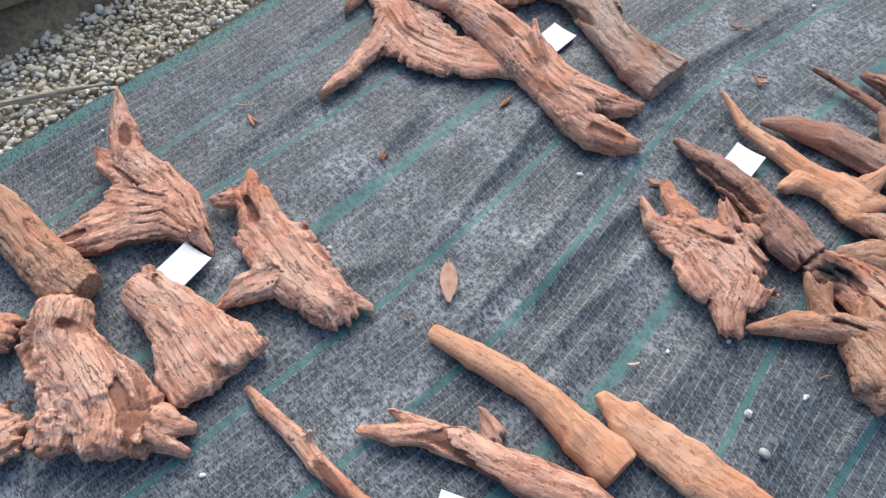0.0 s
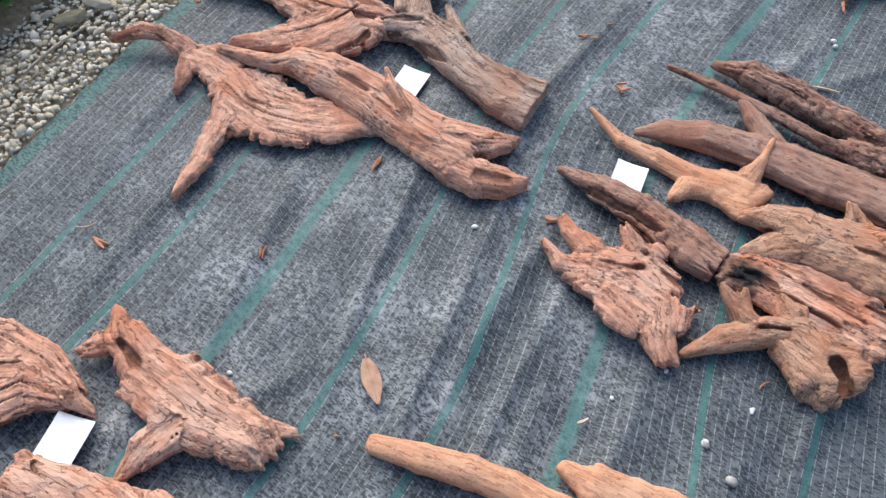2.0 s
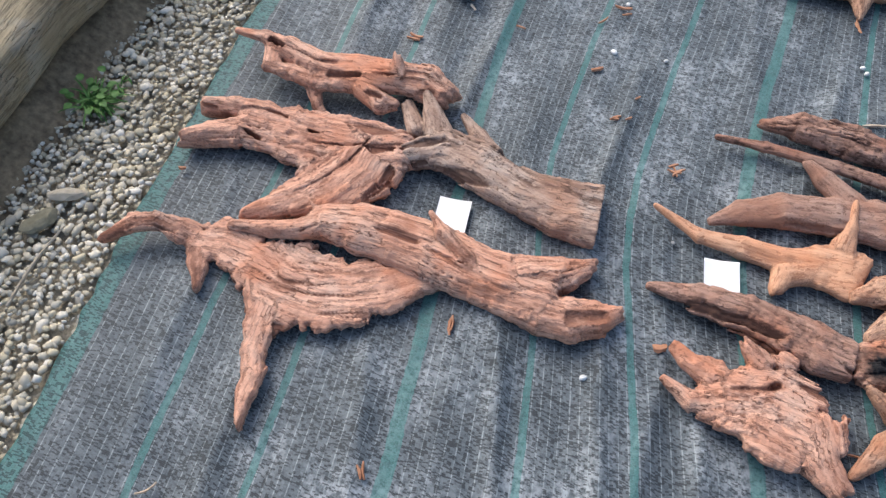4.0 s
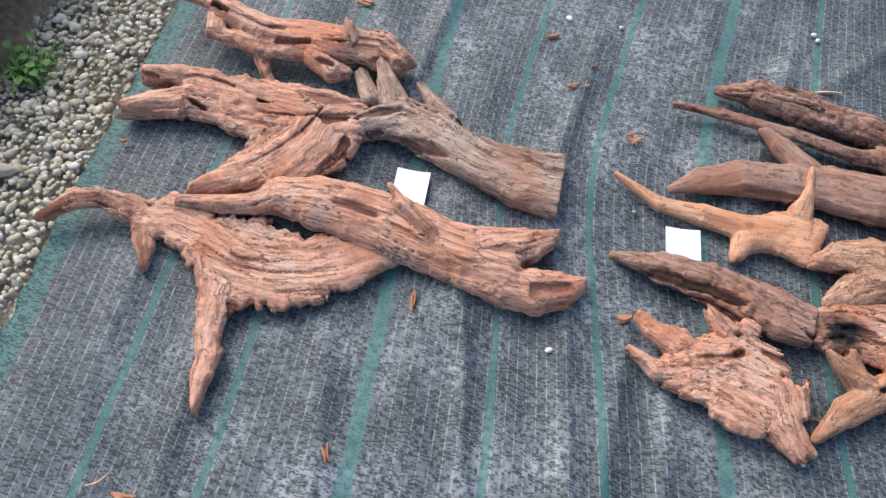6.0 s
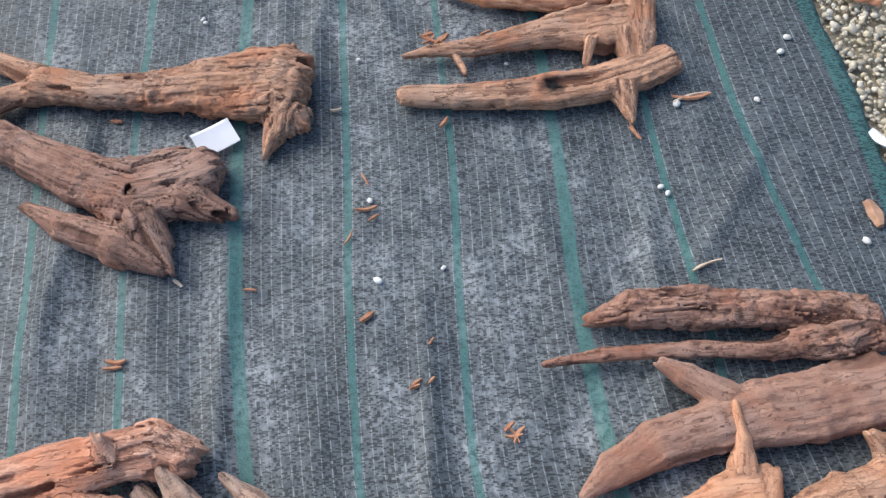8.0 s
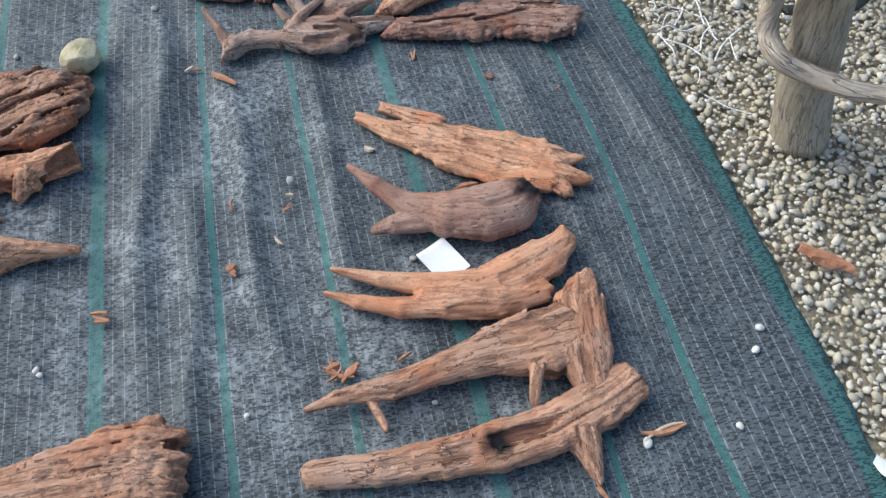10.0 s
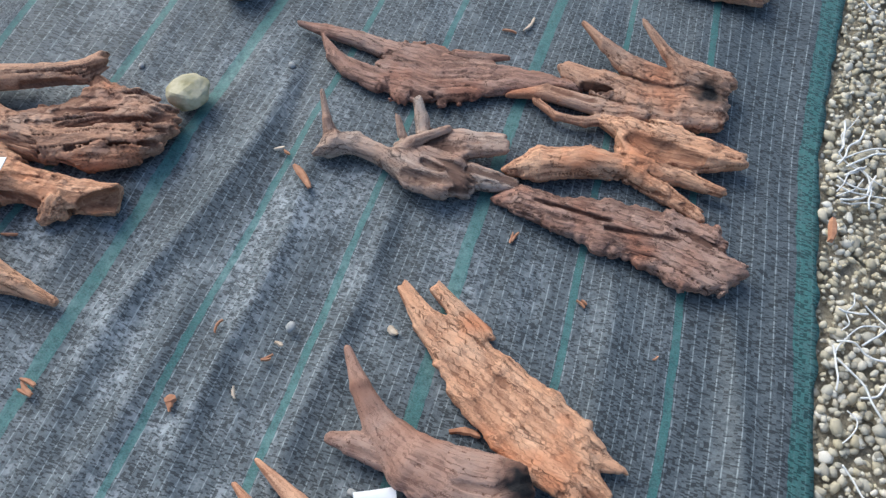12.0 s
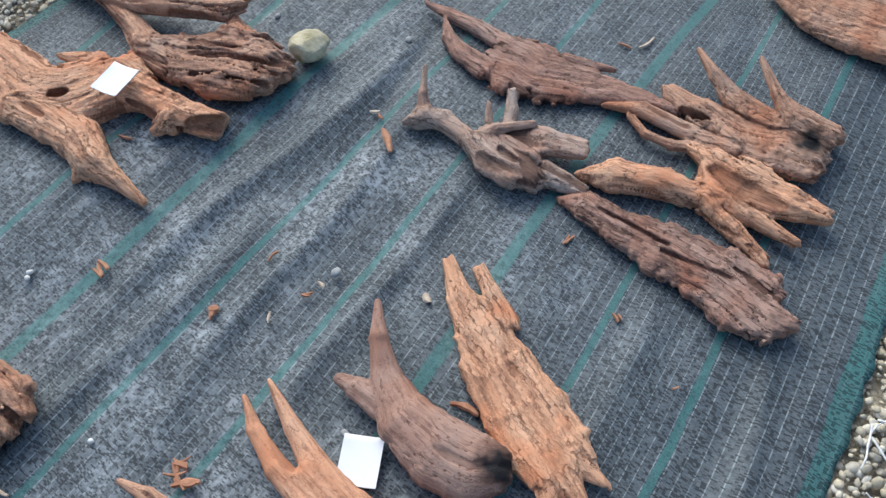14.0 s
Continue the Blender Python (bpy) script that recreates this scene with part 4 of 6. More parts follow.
driftwood(
    "driftwood_limb", "tan driftwood limb with broken stub and hollow knot", TAN_WOOD,
    [
        [(0.67, -0.636, 0.034, 0.015, 0.016), (0.718, -0.604, 0.034, 0.035, 0.026), (0.788, -0.594, 0.038, 0.06, 0.034)],
        [(0.701, -0.721, 0.026, 0.013, 0.012), (0.751, -0.679, 0.03, 0.035, 0.022), (0.808, -0.644, 0.038, 0.039, 0.034)],
        [(0.779, -0.619, 0.038, 0.07, 0.034), (0.865, -0.604, 0.038, 0.077, 0.034), (0.937, -0.586, 0.038, 0.087, 0.034), (1.012, -0.579, 0.038, 0.081, 0.034), (1.038, -0.576, 0.038, 0.068, 0.034)],
        [(0.852, -0.486, 0.06, 0.014, 0.01), (0.887, -0.518, 0.036, 0.034, 0.026)],
        [(0.947, -0.545, 0.066, 0.024, 0.016), (1.013, -0.508, 0.064, 0.02, 0.016)],
    ],
    cuts=[
        [(0.973, -0.583, 0.076, 0.009, 0.012), (1.022, -0.543, 0.07, 0.011, 0.012)],
    ],
    rag=0.01, groove=0.003, fray=0.0025,
)
driftwood(
    "driftwood_sculpture", "bright orange ragged driftwood with pointed horns", RED_WOOD,
    [
        [(0.339, -0.955, 0.026, 0.007, 0.009), (0.4, -0.983, 0.026, 0.023, 0.016), (0.451, -0.967, 0.026, 0.054, 0.02)],
        [(0.337, -0.877, 0.034, 0.014, 0.01), (0.384, -0.904, 0.03, 0.022, 0.014), (0.434, -0.916, 0.026, 0.036, 0.02)],
        [(0.468, -0.836, 0.055, 0.009, 0.008), (0.515, -0.862, 0.03, 0.034, 0.018)],
        [(0.457, -0.961, 0.026, 0.061, 0.02), (0.533, -0.94, 0.028, 0.104, 0.02), (0.614, -0.955, 0.028, 0.099, 0.02), (0.641, -1.01, 0.026, 0.044, 0.02), (0.683, -1.051, 0.022, 0.026, 0.014)],
    ],
    cuts=[
        [(0.467, -0.938, 0.054, 0.005, 0.014), (0.54, -0.913, 0.056, 0.005, 0.014)],
        [(0.535, -0.908, 0.05, 0.007, 0.02), (0.547, -0.901, 0.05, 0.006, 0.02)],
    ],
    rag=0.016, groove=0.0045, fray=0.008,
)
driftwood(
    "driftwood_slab", "rust-red driftwood slab with charred black end", RED_WOOD,
    [
        [(0.697, -0.787, 0.026, 0.044, 0.022), (0.753, -0.769, 0.026, 0.06, 0.022), (0.837, -0.755, 0.026, 0.079, 0.022), (0.909, -0.751, 0.026, 0.082, 0.022), (0.975, -0.753, 0.026, 0.077, 0.022), (1.032, -0.744, 0.026, 0.064, 0.022)],
    ],
    cuts=[
        [(0.796, -0.789, 0.05, 0.005, 0.01), (0.94, -0.791, 0.05, 0.005, 0.01)],
        [(0.841, -0.737, 0.05, 0.005, 0.01), (0.975, -0.747, 0.05, 0.005, 0.01)],
    ],
    char=(0.732, -0.786, 0.06),
    sawn=True,
    rag=0.012, groove=0.0052, fray=0.003,
)
driftwood(
    "driftwood_stump", "tan star-shaped driftwood root with hollow foot", TAN_WOOD,
    [
        [(0.707, -1.018, 0.018, 0.008, 0.009), (0.759, -0.943, 0.028, 0.029, 0.02), (0.824, -0.882, 0.034, 0.033, 0.03), (0.881, -0.853, 0.034, 0.043, 0.03)],
        [(0.697, -0.847, 0.06, 0.007, 0.01), (0.735, -0.865, 0.05, 0.014, 0.016), (0.774, -0.879, 0.034, 0.027, 0.03)],
        [(0.745, -0.841, 0.06, 0.012, 0.009), (0.762, -0.866, 0.045, 0.019, 0.014)],
        [(0.818, -0.804, 0.05, 0.016, 0.012), (0.846, -0.819, 0.036, 0.043, 0.028)],
        [(0.871, -0.875, 0.034, 0.054, 0.03), (0.933, -0.89, 0.034, 0.086, 0.03), (0.995, -0.851, 0.034, 0.058, 0.03)],
        [(0.927, -0.869, 0.034, 0.043, 0.03), (0.964, -0.953, 0.022, 0.048, 0.018)],
    ],
    cuts=[
        [(0.962, -0.883, 0.05, 0.024, 0.02), (0.988, -0.912, 0.04, 0.025, 0.024)],
        [(0.804, -0.897, 0.06, 0.005, 0.014), (0.855, -0.87, 0.06, 0.005, 0.014)],
    ],
    rag=0.012, groove=0.0036, fray=0.0035,
)
driftwood(
    "driftwood_wedge", "brown driftwood wedge with hollow tooth and long tail", DARK_WOOD,
    [
        [(-0.958, 0.395, 0.048, 0.022, 0.016), (-0.83, 0.324, 0.036, 0.038, 0.028), (-0.692, 0.239, 0.039, 0.047, 0.034), (-0.579, 0.176, 0.04, 0.064, 0.035), (-0.476, 0.139, 0.04, 0.088, 0.035), (-0.385, 0.162, 0.04, 0.087, 0.035), (-0.334, 0.184, 0.04, 0.065, 0.035)],
        [(-0.363, 0.11, 0.04, 0.048, 0.035), (-0.288, 0.072, 0.031, 0.024, 0.017)],
        [(-0.462, 0.065, 0.04, 0.055, 0.035), (-0.394, -0.047, 0.028, 0.016, 0.012)],
        [(-0.714, 0.13, 0.026, 0.011, 0.008), (-0.61, 0.067, 0.033, 0.031, 0.022), (-0.491, 0.015, 0.038, 0.042, 0.03), (-0.41, -0.037, 0.03, 0.02, 0.015)],
    ],
    cuts=[
        [(-0.478, 0.122, 0.066, 0.016, 0.011), (-0.457, 0.117, 0.064, 0.011, 0.008)],
        [(-0.277, 0.069, 0.039, 0.012, 0.008), (-0.301, 0.073, 0.039, 0.012, 0.008)],
        [(-0.624, 0.06, 0.064, 0.007, 0.008), (-0.533, 0.009, 0.064, 0.01, 0.008)],
    ],
)
driftwood(
    "driftwood_limb", "tan driftwood limb with flared splintered end and spur", TAN_WOOD,
    [
        [(-0.725, 0.456, 0.04, 0.048, 0.034), (-0.591, 0.424, 0.039, 0.044, 0.032), (-0.471, 0.418, 0.04, 0.053, 0.034), (-0.351, 0.42, 0.04, 0.074, 0.034), (-0.253, 0.42, 0.04, 0.097, 0.034), (-0.186, 0.42, 0.04, 0.106, 0.034), (-0.153, 0.413, 0.04, 0.086, 0.034)],
        [(-0.18, 0.337, 0.04, 0.049, 0.034), (-0.219, 0.237, 0.014, 0.007, 0.008)],
        [(-0.151, 0.319, 0.035, 0.034, 0.025), (-0.135, 0.299, 0.031, 0.021, 0.015)],
        [(-0.941, 0.594, 0.03, 0.019, 0.014), (-0.821, 0.531, 0.032, 0.024, 0.017), (-0.716, 0.47, 0.036, 0.035, 0.025)],
        [(-0.844, 0.401, 0.036, 0.036, 0.026), (-0.792, 0.432, 0.032, 0.025, 0.018), (-0.712, 0.443, 0.036, 0.036, 0.026)],
    ],
)
driftwood(
    "driftwood_fork", "pale orange driftwood fork with two long prongs", SMOOTH_ORANGE,
    [
        [(0.186, 0.784, 0.024, 0.005, 0.008), (0.28, 0.743, 0.024, 0.016, 0.012), (0.384, 0.706, 0.028, 0.03, 0.021), (0.468, 0.686, 0.029, 0.04, 0.022), (0.553, 0.705, 0.029, 0.051, 0.022), (0.624, 0.732, 0.029, 0.049, 0.022), (0.675, 0.763, 0.028, 0.029, 0.021), (0.682, 0.8, 0.022, 0.01, 0.008)],
        [(0.161, 0.738, 0.016, 0.005, 0.008), (0.23, 0.699, 0.023, 0.015, 0.011), (0.311, 0.672, 0.026, 0.023, 0.017), (0.396, 0.662, 0.029, 0.032, 0.022), (0.503, 0.646, 0.029, 0.035, 0.022), (0.601, 0.655, 0.026, 0.023, 0.017)],
        [(0.359, 0.693, 0.029, 0.03, 0.022), (0.508, 0.667, 0.029, 0.047, 0.022)],
    ],
    cuts=[
        [(0.483, 0.708, 0.032, 0.005, 0.008), (0.524, 0.715, 0.032, 0.005, 0.008), (0.565, 0.717, 0.032, 0.005, 0.008)],
        [(0.538, 0.64, 0.032, 0.005, 0.008), (0.585, 0.649, 0.032, 0.007, 0.008)],
    ],
    rag=0.008, groove=0.0022, fray=0.0025,
)
driftwood(
    "driftwood_plate", "reddish-tan driftwood plate with tapering root arm", TAN_WOOD,
    [
        [(0.099, 0.493, 0.023, 0.006, 0.008), (0.159, 0.505, 0.025, 0.015, 0.011), (0.26, 0.508, 0.028, 0.026, 0.018), (0.366, 0.526, 0.03, 0.029, 0.021), (0.475, 0.54, 0.032, 0.048, 0.026), (0.563, 0.545, 0.032, 0.077, 0.026), (0.639, 0.559, 0.032, 0.062, 0.026)],
        [(0.707, 0.689, 0.023, 0.011, 0.008), (0.661, 0.612, 0.032, 0.05, 0.026), (0.639, 0.503, 0.032, 0.056, 0.026), (0.634, 0.429, 0.029, 0.028, 0.02)],
        [(0.533, 0.48, 0.057, 0.014, 0.01), (0.513, 0.422, 0.036, 0.009, 0.008)],
        [(0.213, 0.502, 0.023, 0.01, 0.008), (0.236, 0.433, 0.023, 0.009, 0.008)],
    ],
    rag=0.01, groove=0.0025,
)
driftwood(
    "driftwood_branch", "brown driftwood branch with dark burnt patch and spur", TAN_WOOD,
    [
        [(0.09, 0.371, 0.024, 0.024, 0.017), (0.214, 0.356, 0.026, 0.029, 0.021), (0.328, 0.354, 0.027, 0.034, 0.024), (0.431, 0.355, 0.027, 0.044, 0.024), (0.537, 0.367, 0.027, 0.045, 0.024), (0.636, 0.398, 0.027, 0.049, 0.024), (0.709, 0.432, 0.027, 0.041, 0.024)],
        [(0.586, 0.353, 0.027, 0.036, 0.024), (0.592, 0.269, 0.019, 0.011, 0.008)],
    ],
    char=(0.424, 0.358, 0.035),
    rag=0.008, groove=0.004,
)
driftwood(
    "driftwood_board", "pale orange flat driftwood board with forked and frayed ends", ORANGE_WOOD,
    [
        [(0.303, 1.187, 0.017, 0.015, 0.011), (0.37, 1.134, 0.019, 0.028, 0.014), (0.444, 1.093, 0.019, 0.05, 0.014), (0.517, 1.054, 0.019, 0.068, 0.014), (0.595, 1.013, 0.019, 0.08, 0.014), (0.666, 0.978, 0.019, 0.08, 0.014), (0.711, 0.958, 0.019, 0.065, 0.014)],
        [(0.356, 1.213, 0.017, 0.015, 0.01), (0.409, 1.18, 0.018, 0.017, 0.012), (0.472, 1.139, 0.019, 0.03, 0.014)],
        [(0.704, 0.996, 0.019, 0.032, 0.014), (0.782, 0.983, 0.016, 0.01, 0.008)],
        [(0.708, 0.954, 0.019, 0.037, 0.014), (0.773, 0.922, 0.018, 0.017, 0.012)],
        [(0.672, 0.954, 0.019, 0.037, 0.014), (0.72, 0.9, 0.018, 0.018, 0.013)],
    ],
    cuts=[
        [(0.585, 1.094, 0.008, 0.005, 0.008), (0.612, 1.078, 0.008, 0.007, 0.008)],
        [(0.625, 1.065, 0.008, 0.005, 0.008), (0.643, 1.057, 0.008, 0.005, 0.008)],
        [(0.349, 1.21, 0.008, 0.005, 0.008), (0.434, 1.149, 0.008, 0.005, 0.008)],
    ],
    rag=0.016, groove=0.003, knobs=0.004, fray=0.0045,
)
driftwood(
    "driftwood_curve", "smooth dark brown horn-shaped driftwood with rounded body", SMOOTH_DARK,
    [
        [(0.259, 1.019, 0.052, 0.008, 0.008), (0.306, 0.963, 0.051, 0.018, 0.013), (0.363, 0.912, 0.034, 0.032, 0.023), (0.444, 0.868, 0.04, 0.052, 0.035), (0.524, 0.855, 0.04, 0.067, 0.035), (0.583, 0.865, 0.04, 0.064, 0.035), (0.614, 0.89, 0.038, 0.044, 0.032)],
        [(0.285, 0.863, 0.027, 0.013, 0.009), (0.328, 0.867, 0.03, 0.021, 0.015), (0.39, 0.866, 0.033, 0.029, 0.021)],
    ],
    cuts=[
        [(0.642, 0.87, 0.033, 0.014, 0.01), (0.617, 0.87, 0.033, 0.014, 0.01)],
    ],
    char=(0.628, 0.893, 0.05),
    rag=0.006, groove=0.0018, knobs=0.006, fray=0.003,
)
driftwood(
    "driftwood_strip", "dark red-brown slab of driftwood with rounded end", DARK_WOOD,
    [
        [(0.409, 1.445, 0.018, 0.011, 0.009), (0.46, 1.463, 0.022, 0.04, 0.018), (0.554, 1.457, 0.022, 0.047, 0.018), (0.643, 1.466, 0.022, 0.062, 0.018), (0.754, 1.464, 0.022, 0.08, 0.018), (0.83, 1.446, 0.022, 0.082, 0.018), (0.881, 1.436, 0.022, 0.051, 0.018), (0.916, 1.445, 0.022, 0.015, 0.018)],
    ],
    cuts=[
        [(0.487, 1.46, 0.042, 0.005, 0.01), (0.643, 1.461, 0.042, 0.005, 0.01)],
        [(0.638, 1.442, 0.042, 0.005, 0.01), (0.777, 1.464, 0.042, 0.005, 0.01)],
    ],
    rag=0.014, groove=0.0046, fray=0.008,
)
driftwood(
    "driftwood_splinter", "jagged orange driftwood with broken hollow block", ORANGE_WOOD,
    [
        [(0.415, 1.521, 0.026, 0.015, 0.016), (0.469, 1.559, 0.03, 0.043, 0.026), (0.553, 1.594, 0.03, 0.033, 0.026), (0.653, 1.607, 0.03, 0.025, 0.026)],
        [(0.563, 1.722, 0.03, 0.014, 0.012), (0.622, 1.71, 0.03, 0.029, 0.026), (0.686, 1.688, 0.03, 0.07, 0.026), (0.788, 1.696, 0.03, 0.05, 0.026), (0.862, 1.71, 0.03, 0.02, 0.016)],
        [(0.621, 1.67, 0.03, 0.016, 0.026), (0.653, 1.633, 0.03, 0.035, 0.026), (0.748, 1.626, 0.028, 0.02, 0.018), (0.846, 1.622, 0.024, 0.013, 0.012)],
        [(0.65, 1.602, 0.03, 0.022, 0.026), (0.73, 1.582, 0.024, 0.023, 0.018), (0.815, 1.552, 0.02, 0.016, 0.01)],
    ],
    cuts=[
        [(0.642, 1.673, 0.062, 0.018, 0.018), (0.719, 1.662, 0.064, 0.027, 0.022), (0.79, 1.662, 0.06, 0.018, 0.016)],
    ],
    rag=0.018, groove=0.0046, fray=0.008,
)
driftwood(
    "driftwood_stag", "brown driftwood with two upright horns and burnt knot", TAN_WOOD,
    [
        [(0.453, 1.838, 0.03, 0.019, 0.014), (0.537, 1.818, 0.034, 0.036, 0.02), (0.635, 1.8, 0.03, 0.058, 0.026), (0.726, 1.822, 0.03, 0.066, 0.026), (0.798, 1.833, 0.03, 0.058, 0.026)],
        [(0.458, 1.948, 0.075, 0.006, 0.007), (0.516, 1.913, 0.064, 0.014, 0.012), (0.592, 1.883, 0.045, 0.029, 0.018), (0.697, 1.872, 0.03, 0.043, 0.026)],
        [(0.593, 1.986, 0.085, 0.007, 0.007), (0.663, 1.928, 0.065, 0.013, 0.011), (0.707, 1.907, 0.05, 0.032, 0.018), (0.795, 1.902, 0.04, 0.04, 0.026)],
        [(0.35, 1.726, 0.022, 0.007, 0.008), (0.428, 1.757, 0.026, 0.019, 0.012), (0.547, 1.753, 0.03, 0.021, 0.014), (0.64, 1.76, 0.03, 0.028, 0.026)],
    ] + [
        [(0.414, 1.728, 0.024, 0.009, 0.008), (0.467, 1.699, 0.026, 0.009, 0.009), (0.529, 1.702, 0.028, 0.012, 0.009), (0.581, 1.728, 0.03, 0.015, 0.012), (0.645, 1.749, 0.03, 0.014, 0.026)],
    ],
    cuts=[
        [(0.505, 1.794, 0.03, 0.009, 0.03), (0.562, 1.79, 0.03, 0.013, 0.03)],
    ],
    char=(0.772, 1.852, 0.05),
    rag=0.012, groove=0.0038, fray=0.003,
)
driftwood(
    "driftwood_fish", "grey-red driftwood plate with long forked tail", DARK_WOOD,
    [
        [(-0.183, 1.765, 0.02, 0.005, 0.008), (-0.115, 1.765, 0.02, 0.017, 0.01), (-0.027, 1.768, 0.019, 0.02, 0.015), (0.073, 1.755, 0.019, 0.028, 0.015)],
        [(-0.119, 1.748, 0.02, 0.005, 0.008), (-0.06, 1.698, 0.019, 0.018, 0.015), (-0.013, 1.675, 0.019, 0.025, 0.015), (0.067, 1.666, 0.019, 0.036, 0.015)],
        [(0.053, 1.706, 0.019, 0.071, 0.015), (0.121, 1.715, 0.019, 0.094, 0.015), (0.18, 1.709, 0.019, 0.088, 0.015), (0.242, 1.737, 0.019, 0.062, 0.015), (0.294, 1.748, 0.019, 0.048, 0.015), (0.353, 1.774, 0.019, 0.032, 0.015), (0.423, 1.783, 0.019, 0.028, 0.015), (0.487, 1.795, 0.019, 0.02, 0.015)],
    ] + [
        [(0.204, 1.795, 0.019, 0.019, 0.015), (0.312, 1.823, 0.03, 0.008, 0.007)],
    ],
    rag=0.014, groove=0.0036, fray=0.009,
)
driftwood(
    "driftwood_root", "grey weathered driftwood root with spikes and hollow cup", GREY_WOOD,
    [
        [(-0.022, 1.547, 0.075, 0.005, 0.008), (0.009, 1.496, 0.05, 0.009, 0.012), (0.025, 1.474, 0.028, 0.02, 0.015)],
        [(0.005, 1.42, 0.02, 0.005, 0.008), (0.035, 1.456, 0.03, 0.026, 0.026), (0.077, 1.474, 0.03, 0.025, 0.018), (0.15, 1.463, 0.03, 0.019, 0.018), (0.201, 1.446, 0.03, 0.024, 0.026)],
        [(0.19, 1.478, 0.03, 0.044, 0.026), (0.232, 1.461, 0.03, 0.063, 0.026), (0.294, 1.456, 0.03, 0.058, 0.026), (0.336, 1.448, 0.03, 0.025, 0.026)],
        [(0.221, 1.525, 0.03, 0.037, 0.026), (0.304, 1.541, 0.04, 0.04, 0.02), (0.383, 1.573, 0.04, 0.026, 0.012)],
    ] + [
        [(0.177, 1.603, 0.07, 0.011, 0.01), (0.201, 1.568, 0.05, 0.016, 0.018), (0.217, 1.533, 0.036, 0.017, 0.026)],
        [(0.152, 1.55, 0.06, 0.006, 0.008), (0.175, 1.517, 0.04, 0.011, 0.014)],
        [(0.264, 1.556, 0.06, 0.009, 0.01), (0.205, 1.501, 0.058, 0.012, 0.011), (0.153, 1.446, 0.03, 0.009, 0.009)],
        [(0.34, 1.476, 0.03, 0.031, 0.018), (0.387, 1.48, 0.028, 0.023, 0.016), (0.436, 1.488, 0.024, 0.014, 0.012)],
    ],
    cuts=[
        [(0.217, 1.417, 0.062, 0.016, 0.02), (0.242, 1.415, 0.062, 0.018, 0.02)],
        [(0.241, 1.462, 0.062, 0.008, 0.016), (0.283, 1.454, 0.062, 0.009, 0.016)],
        [(0.259, 1.413, 0.06, 0.011, 0.014), (0.269, 1.416, 0.06, 0.01, 0.014)],
    ],
    rag=0.01, groove=0.0034, fray=0.003,
)
driftwood(
    "driftwood_ridged_piece", "brown driftwood fan with layered ridges and open loop", TAN_WOOD,
    [
        [(-1.021, 1.298, 0.028, 0.019, 0.014), (-0.871, 1.314, 0.048, 0.033, 0.024), (-0.752, 1.34, 0.056, 0.033, 0.02), (-0.634, 1.384, 0.064, 0.028, 0.02), (-0.55, 1.425, 0.063, 0.03, 0.021), (-0.521, 1.462, 0.069, 0.026, 0.019)],
        [(-0.879, 1.317, 0.031, 0.025, 0.018), (-0.736, 1.285, 0.032, 0.029, 0.021), (-0.635, 1.248, 0.037, 0.044, 0.03), (-0.548, 1.248, 0.037, 0.047, 0.03)],
        [(-0.616, 1.256, 0.037, 0.051, 0.03), (-0.527, 1.284, 0.037, 0.079, 0.03), (-0.447, 1.327, 0.037, 0.102, 0.03), (-0.366, 1.355, 0.037, 0.085, 0.03), (-0.321, 1.392, 0.03, 0.024, 0.017)],
        [(-0.511, 1.421, 0.051, 0.019, 0.013), (-0.456, 1.387, 0.036, 0.04, 0.029)],
        [(-0.514, 1.245, 0.032, 0.03, 0.022), (-0.433, 1.239, 0.032, 0.028, 0.02), (-0.354, 1.278, 0.031, 0.026, 0.019)],
    ],
    cuts=[
        [(-0.633, 1.337, 0.058, 0.028, 0.02), (-0.569, 1.358, 0.06, 0.032, 0.023), (-0.535, 1.378, 0.056, 0.022, 0.016)],
        [(-0.5, 1.283, 0.052, 0.005, 0.008), (-0.324, 1.384, 0.052, 0.007, 0.008)],
        [(-0.498, 1.257, 0.052, 0.005, 0.008), (-0.308, 1.346, 0.052, 0.007, 0.008)],
        [(-0.469, 1.238, 0.052, 0.005, 0.008), (-0.308, 1.311, 0.052, 0.007, 0.008)],
        [(-0.515, 1.304, 0.052, 0.005, 0.008), (-0.378, 1.397, 0.052, 0.007, 0.008)],
    ],
    rag=0.022, groove=0.006,
)
